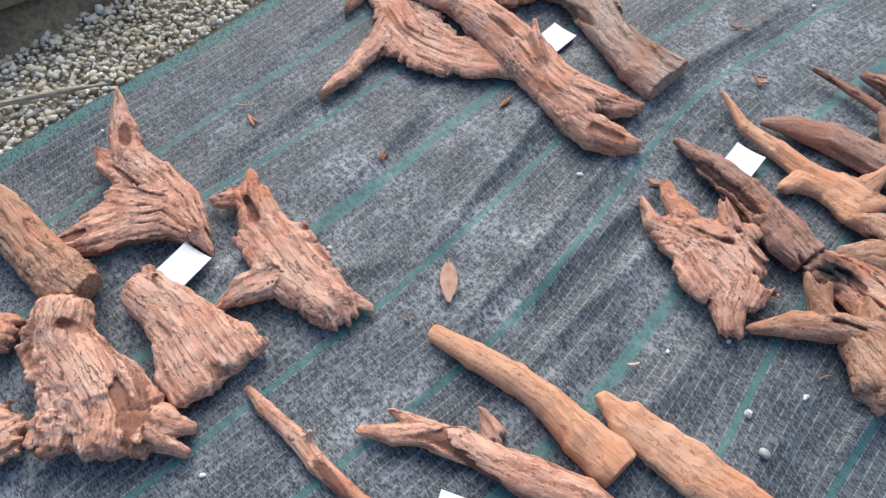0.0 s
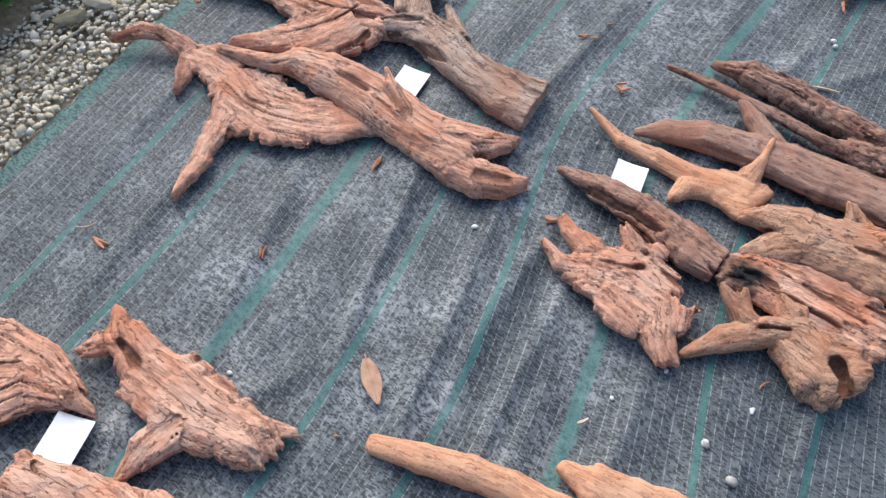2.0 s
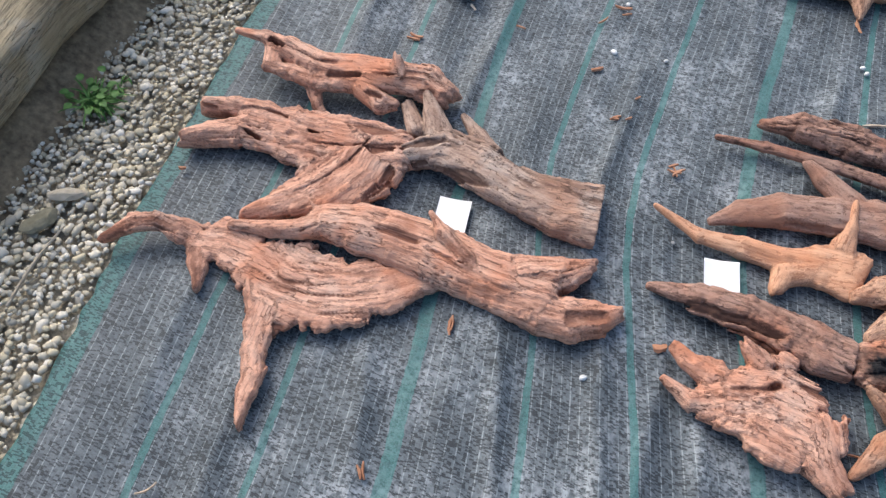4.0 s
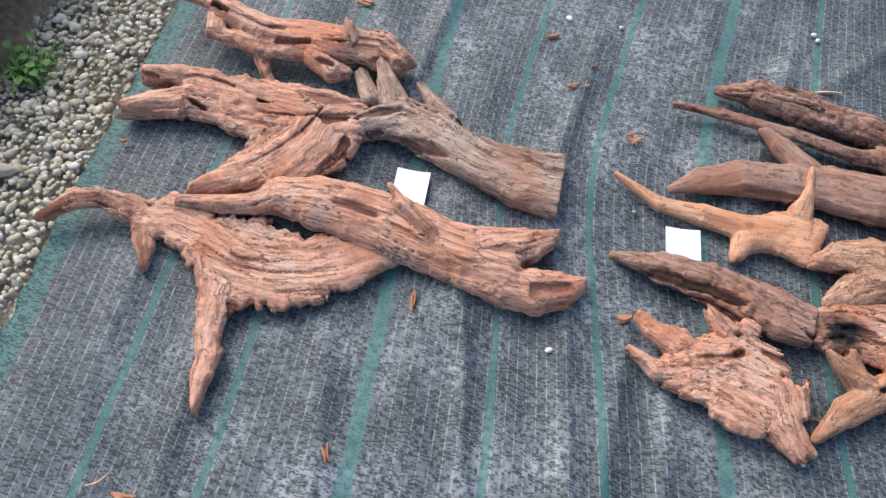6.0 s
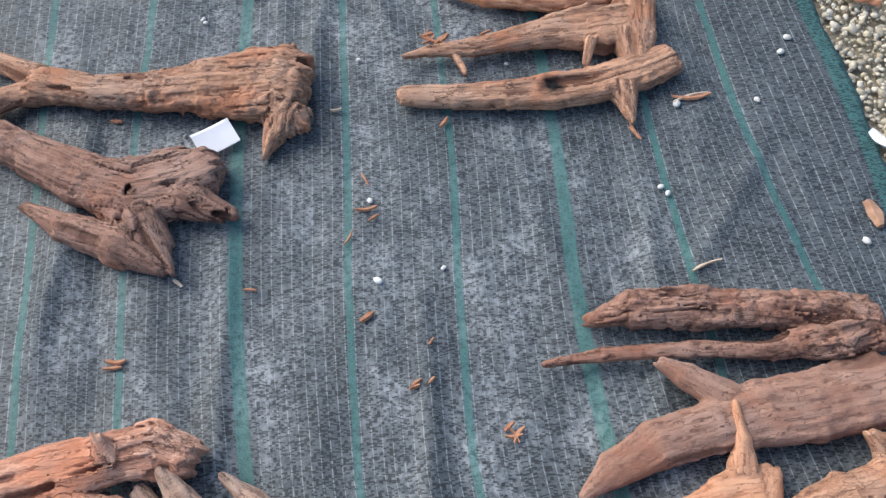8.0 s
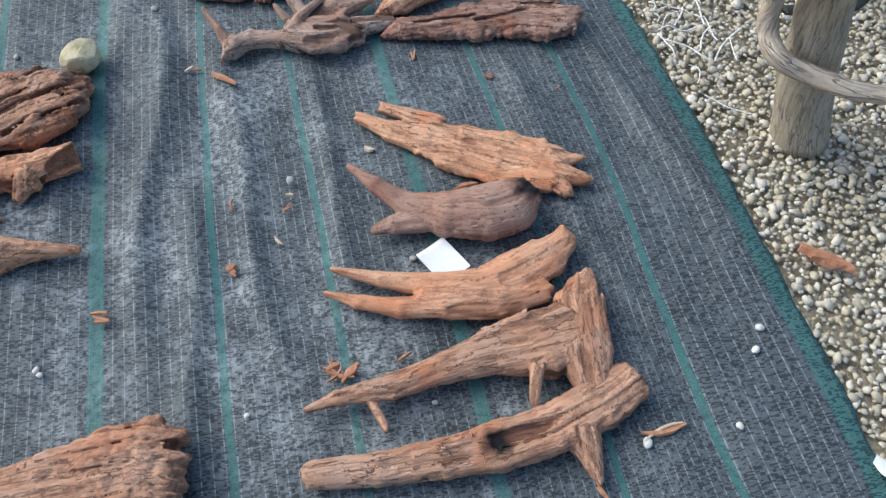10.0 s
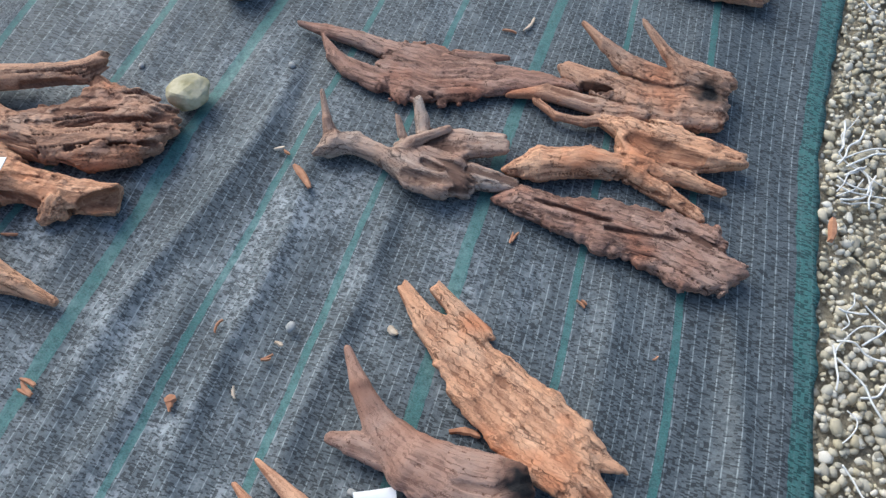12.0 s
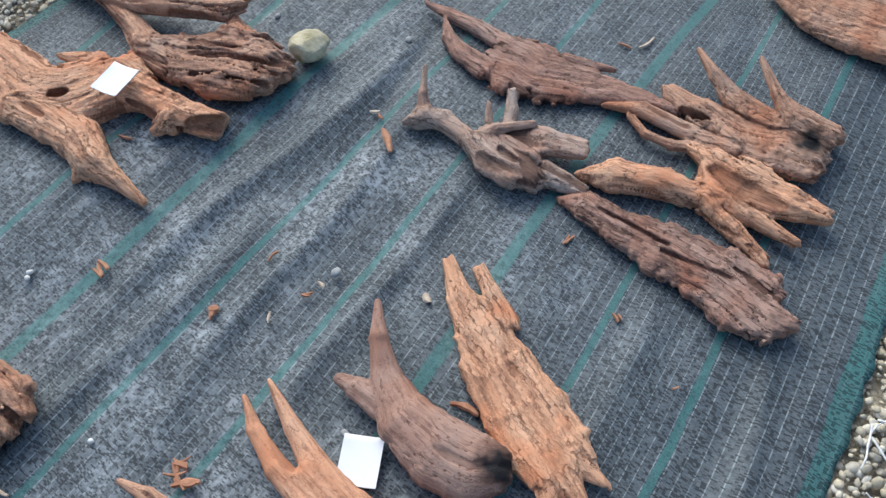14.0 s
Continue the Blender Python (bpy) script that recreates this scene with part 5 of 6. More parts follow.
driftwood(
    "driftwood_limb", "golden tan branching driftwood limb with hollow sawn end", ORANGE_WOOD,
    [
        [(-1.03, 1.0, 0.034, 0.07, 0.03), (-0.885, 0.993, 0.034, 0.085, 0.03), (-0.749, 0.985, 0.034, 0.091, 0.03), (-0.665, 1.033, 0.034, 0.096, 0.03), (-0.629, 1.116, 0.034, 0.105, 0.03), (-0.519, 1.137, 0.034, 0.045, 0.03), (-0.417, 1.143, 0.034, 0.045, 0.03), (-0.32, 1.172, 0.034, 0.037, 0.03)],
        [(-0.743, 0.947, 0.034, 0.045, 0.03), (-0.638, 0.96, 0.034, 0.052, 0.03), (-0.555, 0.964, 0.034, 0.055, 0.03), (-0.473, 0.936, 0.034, 0.036, 0.03), (-0.39, 0.935, 0.026, 0.017, 0.016), (-0.326, 0.93, 0.016, 0.011, 0.009)],
        [(-0.501, 0.927, 0.026, 0.031, 0.02), (-0.484, 0.887, 0.016, 0.008, 0.01)],
    ] + [
        [(-0.781, 1.1, 0.045, 0.007, 0.008), (-0.727, 1.135, 0.036, 0.024, 0.016)],
        [(-0.438, 1.074, 0.02, 0.008, 0.012), (-0.421, 1.113, 0.034, 0.034, 0.03)],
    ],
    cuts=[
        [(-0.678, 1.005, 0.04, 0.015, 0.05), (-0.658, 1.023, 0.04, 0.015, 0.05)],
        [(-0.365, 1.13, 0.05, 0.016, 0.02), (-0.306, 1.173, 0.04, 0.028, 0.024)],
    ],
    sawn=True,
    rag=0.012, groove=0.0036, fray=0.004,
)
driftwood(
    "driftwood_fragment", "tan driftwood plate with holes on far net", TAN_WOOD,
    [
        [(0.504, 2.294, 0.023, 0.02, 0.015), (0.624, 2.254, 0.026, 0.056, 0.021), (0.734, 2.26, 0.026, 0.072, 0.021), (0.837, 2.274, 0.026, 0.07, 0.021)],
        [(0.604, 2.337, 0.026, 0.085, 0.021), (0.727, 2.349, 0.026, 0.104, 0.021), (0.829, 2.372, 0.026, 0.102, 0.021)],
    ],
    cuts=[
        [(0.714, 2.344, 0.03, 0.017, 0.012), (0.747, 2.349, 0.03, 0.016, 0.012)],
    ],
    rag=0.014,
)


# ---------------------------------------------------------------- round the net
def tube(points, radii, sides=12, rough=0.0, seed=0, flat=1.0, freq=18.0):
    """A closed round limb along a bent line: corners, faces and grain coordinates."""
    P, R = np.array(points, float), np.array(radii, float)
    t = np.linspace(0, len(P) - 1, max(8, 6 * (len(P) - 1)) + 1)
    k = np.arange(len(P))

    def spline(v):
        i = np.clip(t.astype(int), 0, len(P) - 2)
        f = (t - i)[:, None]
        v = v.reshape(len(P), -1)
        a, b, c, d = v[np.maximum(i - 1, 0)], v[i], v[i + 1], v[np.minimum(i + 2, len(P) - 1)]
        return 0.5 * (2 * b + (c - a) * f + (2 * a - 5 * b + 4 * c - d) * f**2 + (3 * b - a - 3 * c + d) * f**3)

    C, r = spline(P), np.interp(t, k, R)
    T = np.gradient(C, axis=0)
    T /= np.linalg.norm(T, axis=1)[:, None]
    side = np.cross(T, [0.13, 0.21, 0.97])
    side /= np.linalg.norm(side, axis=1)[:, None]
    up = np.cross(side, T)
    ang = np.arange(sides) * 2 * math.pi / sides
    ring = np.cos(ang)[None, :, None] * side[:, None] + flat * np.sin(ang)[None, :, None] * up[:, None]
    V = C[:, None] + ring * r[:, None, None]
    if rough:
        V = V + ring * (rough * fbm(V.reshape(-1, 3) * freq, 3, seed).reshape(V.shape[:2]))[..., None]
    n, m = V.shape[:2]
    s = np.r_[0, np.cumsum(np.linalg.norm(np.diff(C, axis=0), axis=1))]
    G = np.stack(np.broadcast_arrays(s[:, None], np.cos(ang)[None] * r[:, None], np.sin(ang)[None] * r[:, None]), -1).reshape(-1, 3)
    i, j = np.meshgrid(np.arange(n - 1), np.arange(m), indexing="ij")
    q = np.stack([i * m + j, i * m + (j + 1) % m, (i + 1) * m + (j + 1) % m, (i + 1) * m + j], -1).reshape(-1, 4)
    faces = [tuple(f) for f in q.tolist()] + [tuple(range(m))[::-1], tuple((n - 1) * m + c for c in range(m))]
    return V.reshape(-1, 3), faces, G


def limb_object(name, points, radii, material, parent=None, label="", **kw):
    V, F, G = tube(points, radii, **kw)
    me = mesh_from(name, V, F)
    at = me.attributes.new("grain", "FLOAT_VECTOR", "POINT")
    at.data.foreach_set("vector", G.astype(np.float32).ravel())
    me.materials.append(material)
    ob = new(name, me)
    ob.parent = parent
    return tagged(ob, label)


WEATHERED = wood_material("weathered_timber", (0.38, 0.31, 0.20), (0.26, 0.21, 0.13), (0.085, 0.065, 0.04), (0.40, 0.37, 0.31), 0.6, (0.30, 0.24, 0.15))
STAND_WOOD = wood_material("grey_peeled_wood", (0.47, 0.40, 0.30), (0.38, 0.32, 0.24), (0.16, 0.13, 0.10), (0.42, 0.39, 0.34), 0.6, (0.34, 0.29, 0.21))
HOOP_WOOD = wood_material("pale_peeled_wood", (0.60, 0.50, 0.40), (0.50, 0.41, 0.32), (0.24, 0.19, 0.15), (0.48, 0.45, 0.40), 0.5, (0.46, 0.38, 0.30))
STRAP = plain_material("black_rubber", (0.012, 0.012, 0.012), (0.03, 0.03, 0.028), 30, 0.6)
GREEN_STONE = plain_material("mossy_stone", (0.30, 0.26, 0.13), (0.60, 0.53, 0.37), 28, 0.85, 0.7, 0.006)
PALE_STONE = plain_material("white_pebble", (0.55, 0.54, 0.50), (0.78, 0.77, 0.74), 60, 0.7)
GREY_STONE = plain_material("grey_pebble", (0.26, 0.26, 0.25), (0.48, 0.47, 0.45), 60, 0.75)
OLIVE_STONE = plain_material("olive_stone", (0.13, 0.12, 0.08), (0.22, 0.20, 0.14), 60, 0.8)
SAND_STONE = plain_material("sand_stone", (0.36, 0.31, 0.23), (0.48, 0.42, 0.33), 60, 0.8)
CHIP = plain_material("wood_chip", (0.30, 0.13, 0.07), (0.52, 0.27, 0.16), 60, 0.85, 0.6)
PALE_CHIP = plain_material("pale_wood_chip", (0.48, 0.36, 0.25), (0.66, 0.54, 0.42), 60, 0.85, 0.5)
DRY_LEAF = plain_material("dry_leaf", (0.34, 0.19, 0.12), (0.52, 0.33, 0.23), 50, 0.75, 0.6)
FIBRE = plain_material("white_root_fibre", (0.62, 0.60, 0.57), (0.80, 0.79, 0.77), 80, 0.8)
LEAF_GREEN = plain_material("green_leaf", (0.045, 0.12, 0.022), (0.13, 0.26, 0.06), 40, 0.6)
CUT_FACE = plain_material("sawn_wood", (0.52, 0.35, 0.22), (0.68, 0.50, 0.35), 60, 0.8, 0.4)
HOLLOW = plain_material("carved_hollow", (0.24, 0.11, 0.06), (0.36, 0.18, 0.10), 35, 0.7, 0.3)
BARK = plain_material("bark", (0.16, 0.10, 0.05), (0.34, 0.23, 0.13), 45, 0.9, 0.9, 0.006)


def timber_edging():
    """A weathered sleeper lying on the soil beside the gravel."""
    ys = np.arange(-3.3, 2.2, 0.02)
    ang = np.arange(40) * 2 * math.pi / 40
    c, s = np.cos(ang), np.sin(ang)
    sec = np.stack([np.sign(c) * np.abs(c) ** 0.45 * 0.11, np.sign(s) * np.abs(s) ** 0.45 * 0.075], -1)
    x0 = np.interp(ys, [-3.3, -1.85, -1.0, -0.5, 2.2], [-0.98, -1.08, -1.205, -1.235, -1.36]) - 0.12
    V = np.stack(np.broadcast_arrays(x0[:, None] + sec[None, :, 0], ys[:, None], 0.120 + sec[None, :, 1]), -1)
    G = np.stack(np.broadcast_arrays(ys[:, None], sec[None, :, 0], sec[None, :, 1]), -1).reshape(-1, 3)
    rel = fbm(G * [2.5, 30, 30], 3, 4) * 0.012 + fbm(G * [6, 9, 9], 3, 8) * 0.014
    out = np.stack([0 * c, 0 * c], -1)
    out[:, 0], out[:, 1] = c, s
    V = V.reshape(-1, 3)
    V[:, 0] += rel * np.tile(out[:, 0], len(ys))
    V[:, 2] += rel * np.tile(out[:, 1], len(ys))
    n, m = len(ys), 40
    i, j = np.meshgrid(np.arange(n - 1), np.arange(m), indexing="ij")
    q = np.stack([i * m + j, i * m + (j + 1) % m, (i + 1) * m + (j + 1) % m, (i + 1) * m + j], -1).reshape(-1, 4)[:, ::-1]
    me = mesh_from("timber_edging", V, [tuple(f) for f in q.tolist()] + [tuple(range(m)), tuple((n - 1) * m + k for k in range(m))[::-1]])
    at = me.attributes.new("grain", "FLOAT_VECTOR", "POINT")
    at.data.foreach_set("vector", G.astype(np.float32).ravel())
    me.materials.append(WEATHERED)
    ob = new("timber_edging", me)
    return tagged(ob, "weathered grey-brown timber sleeper lying on damp soil", "timber", kind="structure")


def soil_bank():
    ys = np.arange(-3.3, 2.2, 0.03)
    us = np.linspace(0, 1, 14)
    x0 = np.interp(ys, [-3.3, -1.85, -1.0, -0.5, 2.2], [-0.98, -1.08, -1.205, -1.235, -1.36])
    X = x0[:, None] + 0.07 - us[None] * 0.40
    Y = np.repeat(ys[:, None], len(us), 1)
    Z = -0.028 + 0.080 * np.clip(us[None] * 2.4, 0, 1) ** 0.8 + 0.012 * fbm(np.stack([X.ravel() * 14, Y.ravel() * 14, 0 * X.ravel()], -1), 3, 6).reshape(X.shape)
    c = len(us)
    i = (np.arange(len(ys) - 1)[:, None] * c + np.arange(c - 1)).ravel()
    me = quads_mesh("soil_bank", np.stack([X, Y, Z], -1).reshape(-1, 3), np.stack([i, i + c, i + c + 1, i + 1], 1))
    me.materials.append(SOIL)
    return tagged(new("soil_bank", me), "dark damp soil bank under the timber", "soil", kind="structure")


def leaf_faces(bm, base, direction, length, width, droop, fold=0.25):
    """One pointed leaf as a folded, arched blade."""
    d = Vector(direction).normalized()
    side = d.cross(Vector((0, 0, 1)))
    side = side.normalized() if side.length > 1e-3 else Vector((1, 0, 0))
    up = side.cross(d)
    rows = []
    for k in range(6):
        t = k / 5
        w = width * math.sin(math.pi * min(0.97, 0.08 + 0.9 * t)) ** 0.8
        c = Vector(base) + d * (length * t) + Vector((0, 0, -droop * t * t))
        rows.append([bm.verts.new(c - side * w + up * (w * fold)), bm.verts.new(c), bm.verts.new(c + side * w + up * (w * fold))])
    for a, b in zip(rows[:-1], rows[1:]):
        for k in (0, 1):
            f = bm.faces.new((a[k], a[k + 1], b[k + 1], b[k]))
            f.smooth = True


def grass_tuft(x, y, blades, reach, seed, label):
    rng = random.Random(seed)
    top = base_of("grass_tuft", x, y, 0.0)
    bm = bmesh.new()
    for _ in range(blades):
        a, e = rng.uniform(0, 6.28), rng.uniform(0.3, 1.2)
        l = reach * rng.uniform(0.5, 1.0)
        leaf_faces(bm, (rng.uniform(-0.02, 0.02), rng.uniform(-0.02, 0.02), -0.01), (math.cos(a), math.sin(a), e), l, 0.0028, l * 0.45, 0.6)
    part("grass", bm, LEAF_GREEN, top)
    bm = bmesh.new()
    for _ in range(blades // 5):
        a, r = rng.uniform(0, 6.28), rng.uniform(0.02, 0.055)
        leaf_faces(bm, (r * math.cos(a), r * math.sin(a), rng.uniform(0.01, 0.035)), (math.cos(a), math.sin(a), 0.25), 0.024, 0.010, 0.004)
    part("foliage", bm, LEAF_GREEN, top, "small rounded green leaves")
    return tagged(top, label, "weed", "weeds by the timber")


def seedling(x, y, z, seed, label):
    rng = random.Random(seed)
    top = base_of("seedling", x, y, z)
    limb_object("stem", [(0, 0, -0.03), (0.004, 0.002, 0.03), (0.008, 0.0, 0.07)], [0.002, 0.0018, 0.0012], LEAF_GREEN, top, sides=6)
    for k in range(7):
        a = k * 2.4 + rng.uniform(-0.3, 0.3)
        bm = bmesh.new()
        leaf_faces(bm, (0.004, 0, 0.02 + 0.008 * k), (math.cos(a), math.sin(a), 0.35), rng.uniform(0.035, 0.055), 0.014, 0.012)
        part("leaf", bm, LEAF_GREEN, top)
    return tagged(top, label, "weed", "weeds by the timber")


timber_edging()
soil_bank()
grass_tuft(-1.135, -0.735, 70, 0.10, 4, "bright green grass tuft growing by the soil bank")
grass_tuft(-1.10, -0.66, 16, 0.05, 6, "small green weed sprouting from gravel")
seedling(-1.165, -1.175, 0.03, 5, "green leafy seedling growing under the timber")
seedling(-1.19, -1.10, 0.03, 8, "green leafy seedling growing under the timber")


def log_stand():
    """A rustic stand of peeled branches: thick log foot, bent hoop, slanting legs."""
    top = base_of("rustic_stand", 1.36, 0.98)
    inv = top.matrix_world.inverted()

    def at(points):
        return [tuple(inv @ Vector(p)) for p in points]

    limb_object("log_foot", at([(1.345, 0.975, -0.02), (1.292, 1.009, 0.18), (1.234, 1.008, 0.4), (1.138, 0.943, 0.6)]), [0.068, 0.062, 0.054, 0.048], STAND_WOOD, top, "thick grey log foot", sides=28, rough=0.008)
    limb_object("hoop", at([(1.049, 0.959, 0.62), (1.131, 1.034, 0.42), (1.144, 1.028, 0.32), (1.160, 0.972, 0.28), (1.227, 0.926, 0.26), (1.294, 0.862, 0.27), (1.375, 0.803, 0.3)]), [0.019, 0.020, 0.021, 0.021, 0.021, 0.020, 0.019], HOOP_WOOD, top, "bent branch hoop", sides=18, rough=0.005)
    limb_object("leg", at([(1.547, 1.537, 0), (1.536, 1.547, 0.14), (1.511, 1.536, 0.34), (1.431, 1.475, 0.55)]), [0.026, 0.024, 0.023, 0.022], STAND_WOOD, top, sides=16, rough=0.005)
    limb_object("crossbar", at([(1.527, 1.494, 0.05), (1.587, 1.513, 0.1), (1.655, 1.536, 0.15), (1.812, 1.600, 0.22)]), [0.021, 0.020, 0.020, 0.018], STAND_WOOD, top, sides=16, rough=0.005)
    limb_object("strap", at([(1.215, 1.085, 0.30), (1.27, 1.075, 0.305), (1.34, 1.06, 0.31), (1.40, 1.09, 0.31)]), [0.020, 0.020, 0.020, 0.020], STRAP, top, "flat black strap", sides=10, flat=0.3)
    return tagged(top, "rustic stand of grey peeled branches on gravel", "plant stand")


log_stand()


# ---------------------------------------------------------------- notes
def note(x, y, z, angle, w, h, tilt, curl, label):
    """A square of white paper, slightly curled and folded double."""
    n = 10
    us, vs = np.linspace(-0.5, 0.5, n), np.linspace(-0.5, 0.5, n)
    U, V = np.meshgrid(us, vs)
    X, Y = U * w, V * h
    Z = curl * (U * 2) ** 2 + curl * 0.6 * np.maximum(V, 0) ** 2 * 3
    top = np.stack([X, Y, Z + 0.0018], -1).reshape(-1, 3)
    low = np.stack([X * 0.985, Y * 0.985 - 0.001, Z * 0.7], -1).reshape(-1, 3)
    i = (np.arange(n - 1)[:, None] * n + np.arange(n - 1)).ravel()
    q = np.stack([i, i + 1, i + n + 1, i + n], 1)
    fold = [((n - 1) * n + k, (n - 1) * n + k + 1, (n - 1) * n + k + 1 + n * n, (n - 1) * n + k + n * n) for k in range(n - 1)]
    me = mesh_from("paper_note", np.r_[top, low], q.tolist() + (q + n * n)[:, ::-1].tolist() + fold)
    me.materials.append(PAPER)
    ob = new("paper_note", me)
    ob.matrix_world = pose(x, y, z + 0.5 * rest(x, y), tilt[0], tilt[1], angle)
    return tagged(ob, label, "paper note", "price notes among the driftwood")


note(-0.182, -0.738, 0.012, 9, 0.073, 0.088, (0, 0), 0.003, "blank white square paper note tucked under a log")
note(0.404, -0.678, 0.014, 12, 0.074, 0.078, (4, 0), 0.004, "blank white square paper note behind a brown strip")
note(-0.133, -1.852, 0.022, 20, 0.072, 0.088, (-5, 4), 0.004, "blank white paper note leaning on a driftwood wedge")
note(-0.326, 0.281, 0.022, 30, 0.090, 0.060, (16, 0), 0.004, "folded white paper note beside a grey wedge")
note(0.415, 0.768, 0.014, 28, 0.073, 0.090, (0, 0), 0.003, "blank white paper note between curved driftwood pieces")
note(-0.566, 1.107, 0.082, 12, 0.066, 0.088, (-4, 3), 0.004, "blank white paper note lying on a tan limb")
note(0.632, -1.728, 0.014, 33, 0.073, 0.076, (0, 0), 0.003, "blank white paper note beside a forked root")


# ---------------------------------------------------------------- stone and sawn slice
def rock(name, x, y, z, size, material, seed, label, category, group="", rough=0.25):
    bm = bmesh.new()
    bmesh.ops.create_icosphere(bm, subdivisions=4 if max(size) > 0.03 else 2, radius=1.0)
    co = np.array([v.co for v in bm.verts])
    k = 1 + rough * fbm(co * 1.3 + seed * 3.1, 3, seed)
    if max(size) > 0.03:
        cut = np.random.RandomState(seed).normal(size=(9, 3))
        cut /= np.linalg.norm(cut, axis=1)[:, None]
        for n in cut:
            k = np.minimum(k, 0.86 / np.maximum(co @ n, 1e-3))
        k = k + 0.03 * fbm(co * 7, 3, seed + 1)
    for v, f in zip(bm.verts, k):
        v.co = Vector((v.co.x * size[0] * f, v.co.y * size[1] * f, v.co.z * size[2] * f))
    for f in bm.faces:
        f.smooth = max(size) < 0.03
    me = bpy.data.meshes.new(name)
    bm.to_mesh(me)
    bm.free()
    me.materials.append(material)
    ob = new(name, me)
    ob.matrix_world = pose(x, y, z, 0, 0, seed * 47 % 360)
    return tagged(ob, label, category, group)


rock("stone", -0.322, 1.478, 0.030, (0.048, 0.044, 0.036), GREEN_STONE, 5, "pale yellow-green mossy stone on the net", "stone")
rock("stone", -1.03, -1.085, 0.0, (0.045, 0.026, 0.012), OLIVE_STONE, 9, "large flat grey-brown stone among gravel", "stone")
rock("stone", -1.02, -1.00, 0.0, (0.045, 0.017, 0.012), SAND_STONE, 12, "long pale stone among gravel", "stone")


def wood_slice(x, y, r, label):
    """A sawn slice with a notched bark rim and a carved hollow."""
    top = base_of("wood_slice", x, y)
    n = 144
    th = np.arange(n) * 2 * math.pi / n
    tip = np.exp(-(((th - math.radians(283) + math.pi) % (2 * math.pi) - math.pi) / 0.40) ** 2)
    wave = fbm(np.stack([np.cos(th) * 3, np.sin(th) * 3, 0 * th], -1), 3, 4)
    notch = np.clip(value_noise(np.stack([np.cos(th) * 14, np.sin(th) * 14, 0 * th + 2], -1), 8) - 0.15, 0, 1)
    R = r * (1 + 0.75 * tip + 0.06 * wave - 0.30 * notch)

    def ring(scale, z):
        return [(R[k] * scale * math.cos(th[k]), R[k] * scale * math.sin(th[k]), z) for k in range(n)]

    def rings(name, levels, mat, close_last, label=""):
        V, F = [], []
        for lv in levels:
            V += lv
        for a in range(len(levels) - 1):
            F += [(a * n + k, a * n + (k + 1) % n, (a + 1) * n + (k + 1) % n, (a + 1) * n + k) for k in range(n)]
        if close_last:
            F.append(tuple((len(levels) - 1) * n + k for k in range(n)))
        me = mesh_from(name, V, F, smooth=False)
        me.materials.append(mat)
        ob = new(name, me)
        ob.parent = top
        tagged(ob, label)

    hole = [(0.66 * r * math.cos(a) - 0.012, 0.015 + 0.72 * r * math.sin(a), 0.060) for a in th]
    rings("bark_rim", [ring(0.97, -0.005), ring(1.03, 0.02), ring(1.0, 0.045), ring(0.985, 0.060)], BARK, False, "brown notched bark rim")
    rings("sawn_face", [ring(0.985, 0.060), hole], CUT_FACE, False, "pale sawn wood face")
    rings("hollow", [hole, [(px * 0.93, py * 0.93, 0.045) for px, py, _ in hole], [(px * 0.8, py * 0.8, 0.020) for px, py, _ in hole]], HOLLOW, True, "smooth reddish carved hollow")
    return tagged(top, label, "wood slice")


wood_slice(-0.418, 2.005, 0.122, "sawn wood slice with carved hollow on the net")


# ---------------------------------------------------------------- litter
def flake(name, x, y, length, width, angle, material, seed, label, category, group, thick=0.004):
    """A splinter or flake: a bent tapering sliver with broken ends."""
    rng = np.random.RandomState(seed)
    n = 7
    t = np.linspace(-0.5, 0.5, n)
    bend = rng.uniform(-0.12, 0.12) * length
    w = width * (0.35 + 0.65 * np.sin(np.linspace(0.35, 2.8, n))) * rng.uniform(0.75, 1.2, n)
    V, F = [], []
    for k in range(n):
        cx, cy, cz = t[k] * length, bend * (4 * t[k] ** 2 - 0.5), 0.003 + 0.25 * abs(bend) * 4 * t[k] ** 2
        for dy, dz in ((-0.5, 0), (-0.25, thick), (0.25, thick * 0.9), (0.5, 0)):
            V.append((cx + rng.uniform(-0.04, 0.04) * length, cy + dy * w[k], cz + dz))
    for k in range(n - 1):
        for j in range(4):
            a, b = k * 4 + j, k * 4 + (j + 1) % 4
            F.append((a, b, b + 4, a + 4))
    F += [(3, 2, 1, 0), tuple((n - 1) * 4 + j for j in range(4))]
    me = mesh_from(name, V, F, smooth=False)
    me.materials.append(material)
    ob = new(name, me)
    ob.matrix_world = pose(x, y, 0.002 + rest(x, y), 0, 0, angle)
    return tagged(ob, label, category, group)


def dry_leaf(x, y, angle, length, width, label):
    top = base_of("dry_leaf", x, y, 0.008 + rest(x, y), angle)
    bm = bmesh.new()
    leaf_faces(bm, (-length / 2, 0, 0.004), (1, 0, 0.06), length, width, 0.004, 0.35)
    part("blade", bm, DRY_LEAF, top)
    limb_object("stalk", [(-length / 2 - 0.012, 0.002, 0.002), (-length / 2, 0, 0.005), (length * 0.4, 0, 0.007)], [0.0012, 0.0012, 0.0006], DRY_LEAF, top, sides=6)
    return tagged(top, label, "leaf")


dry_leaf(0.242, -1.432, -38, 0.100, 0.019, "dry pinkish-brown leaf lying on the net")
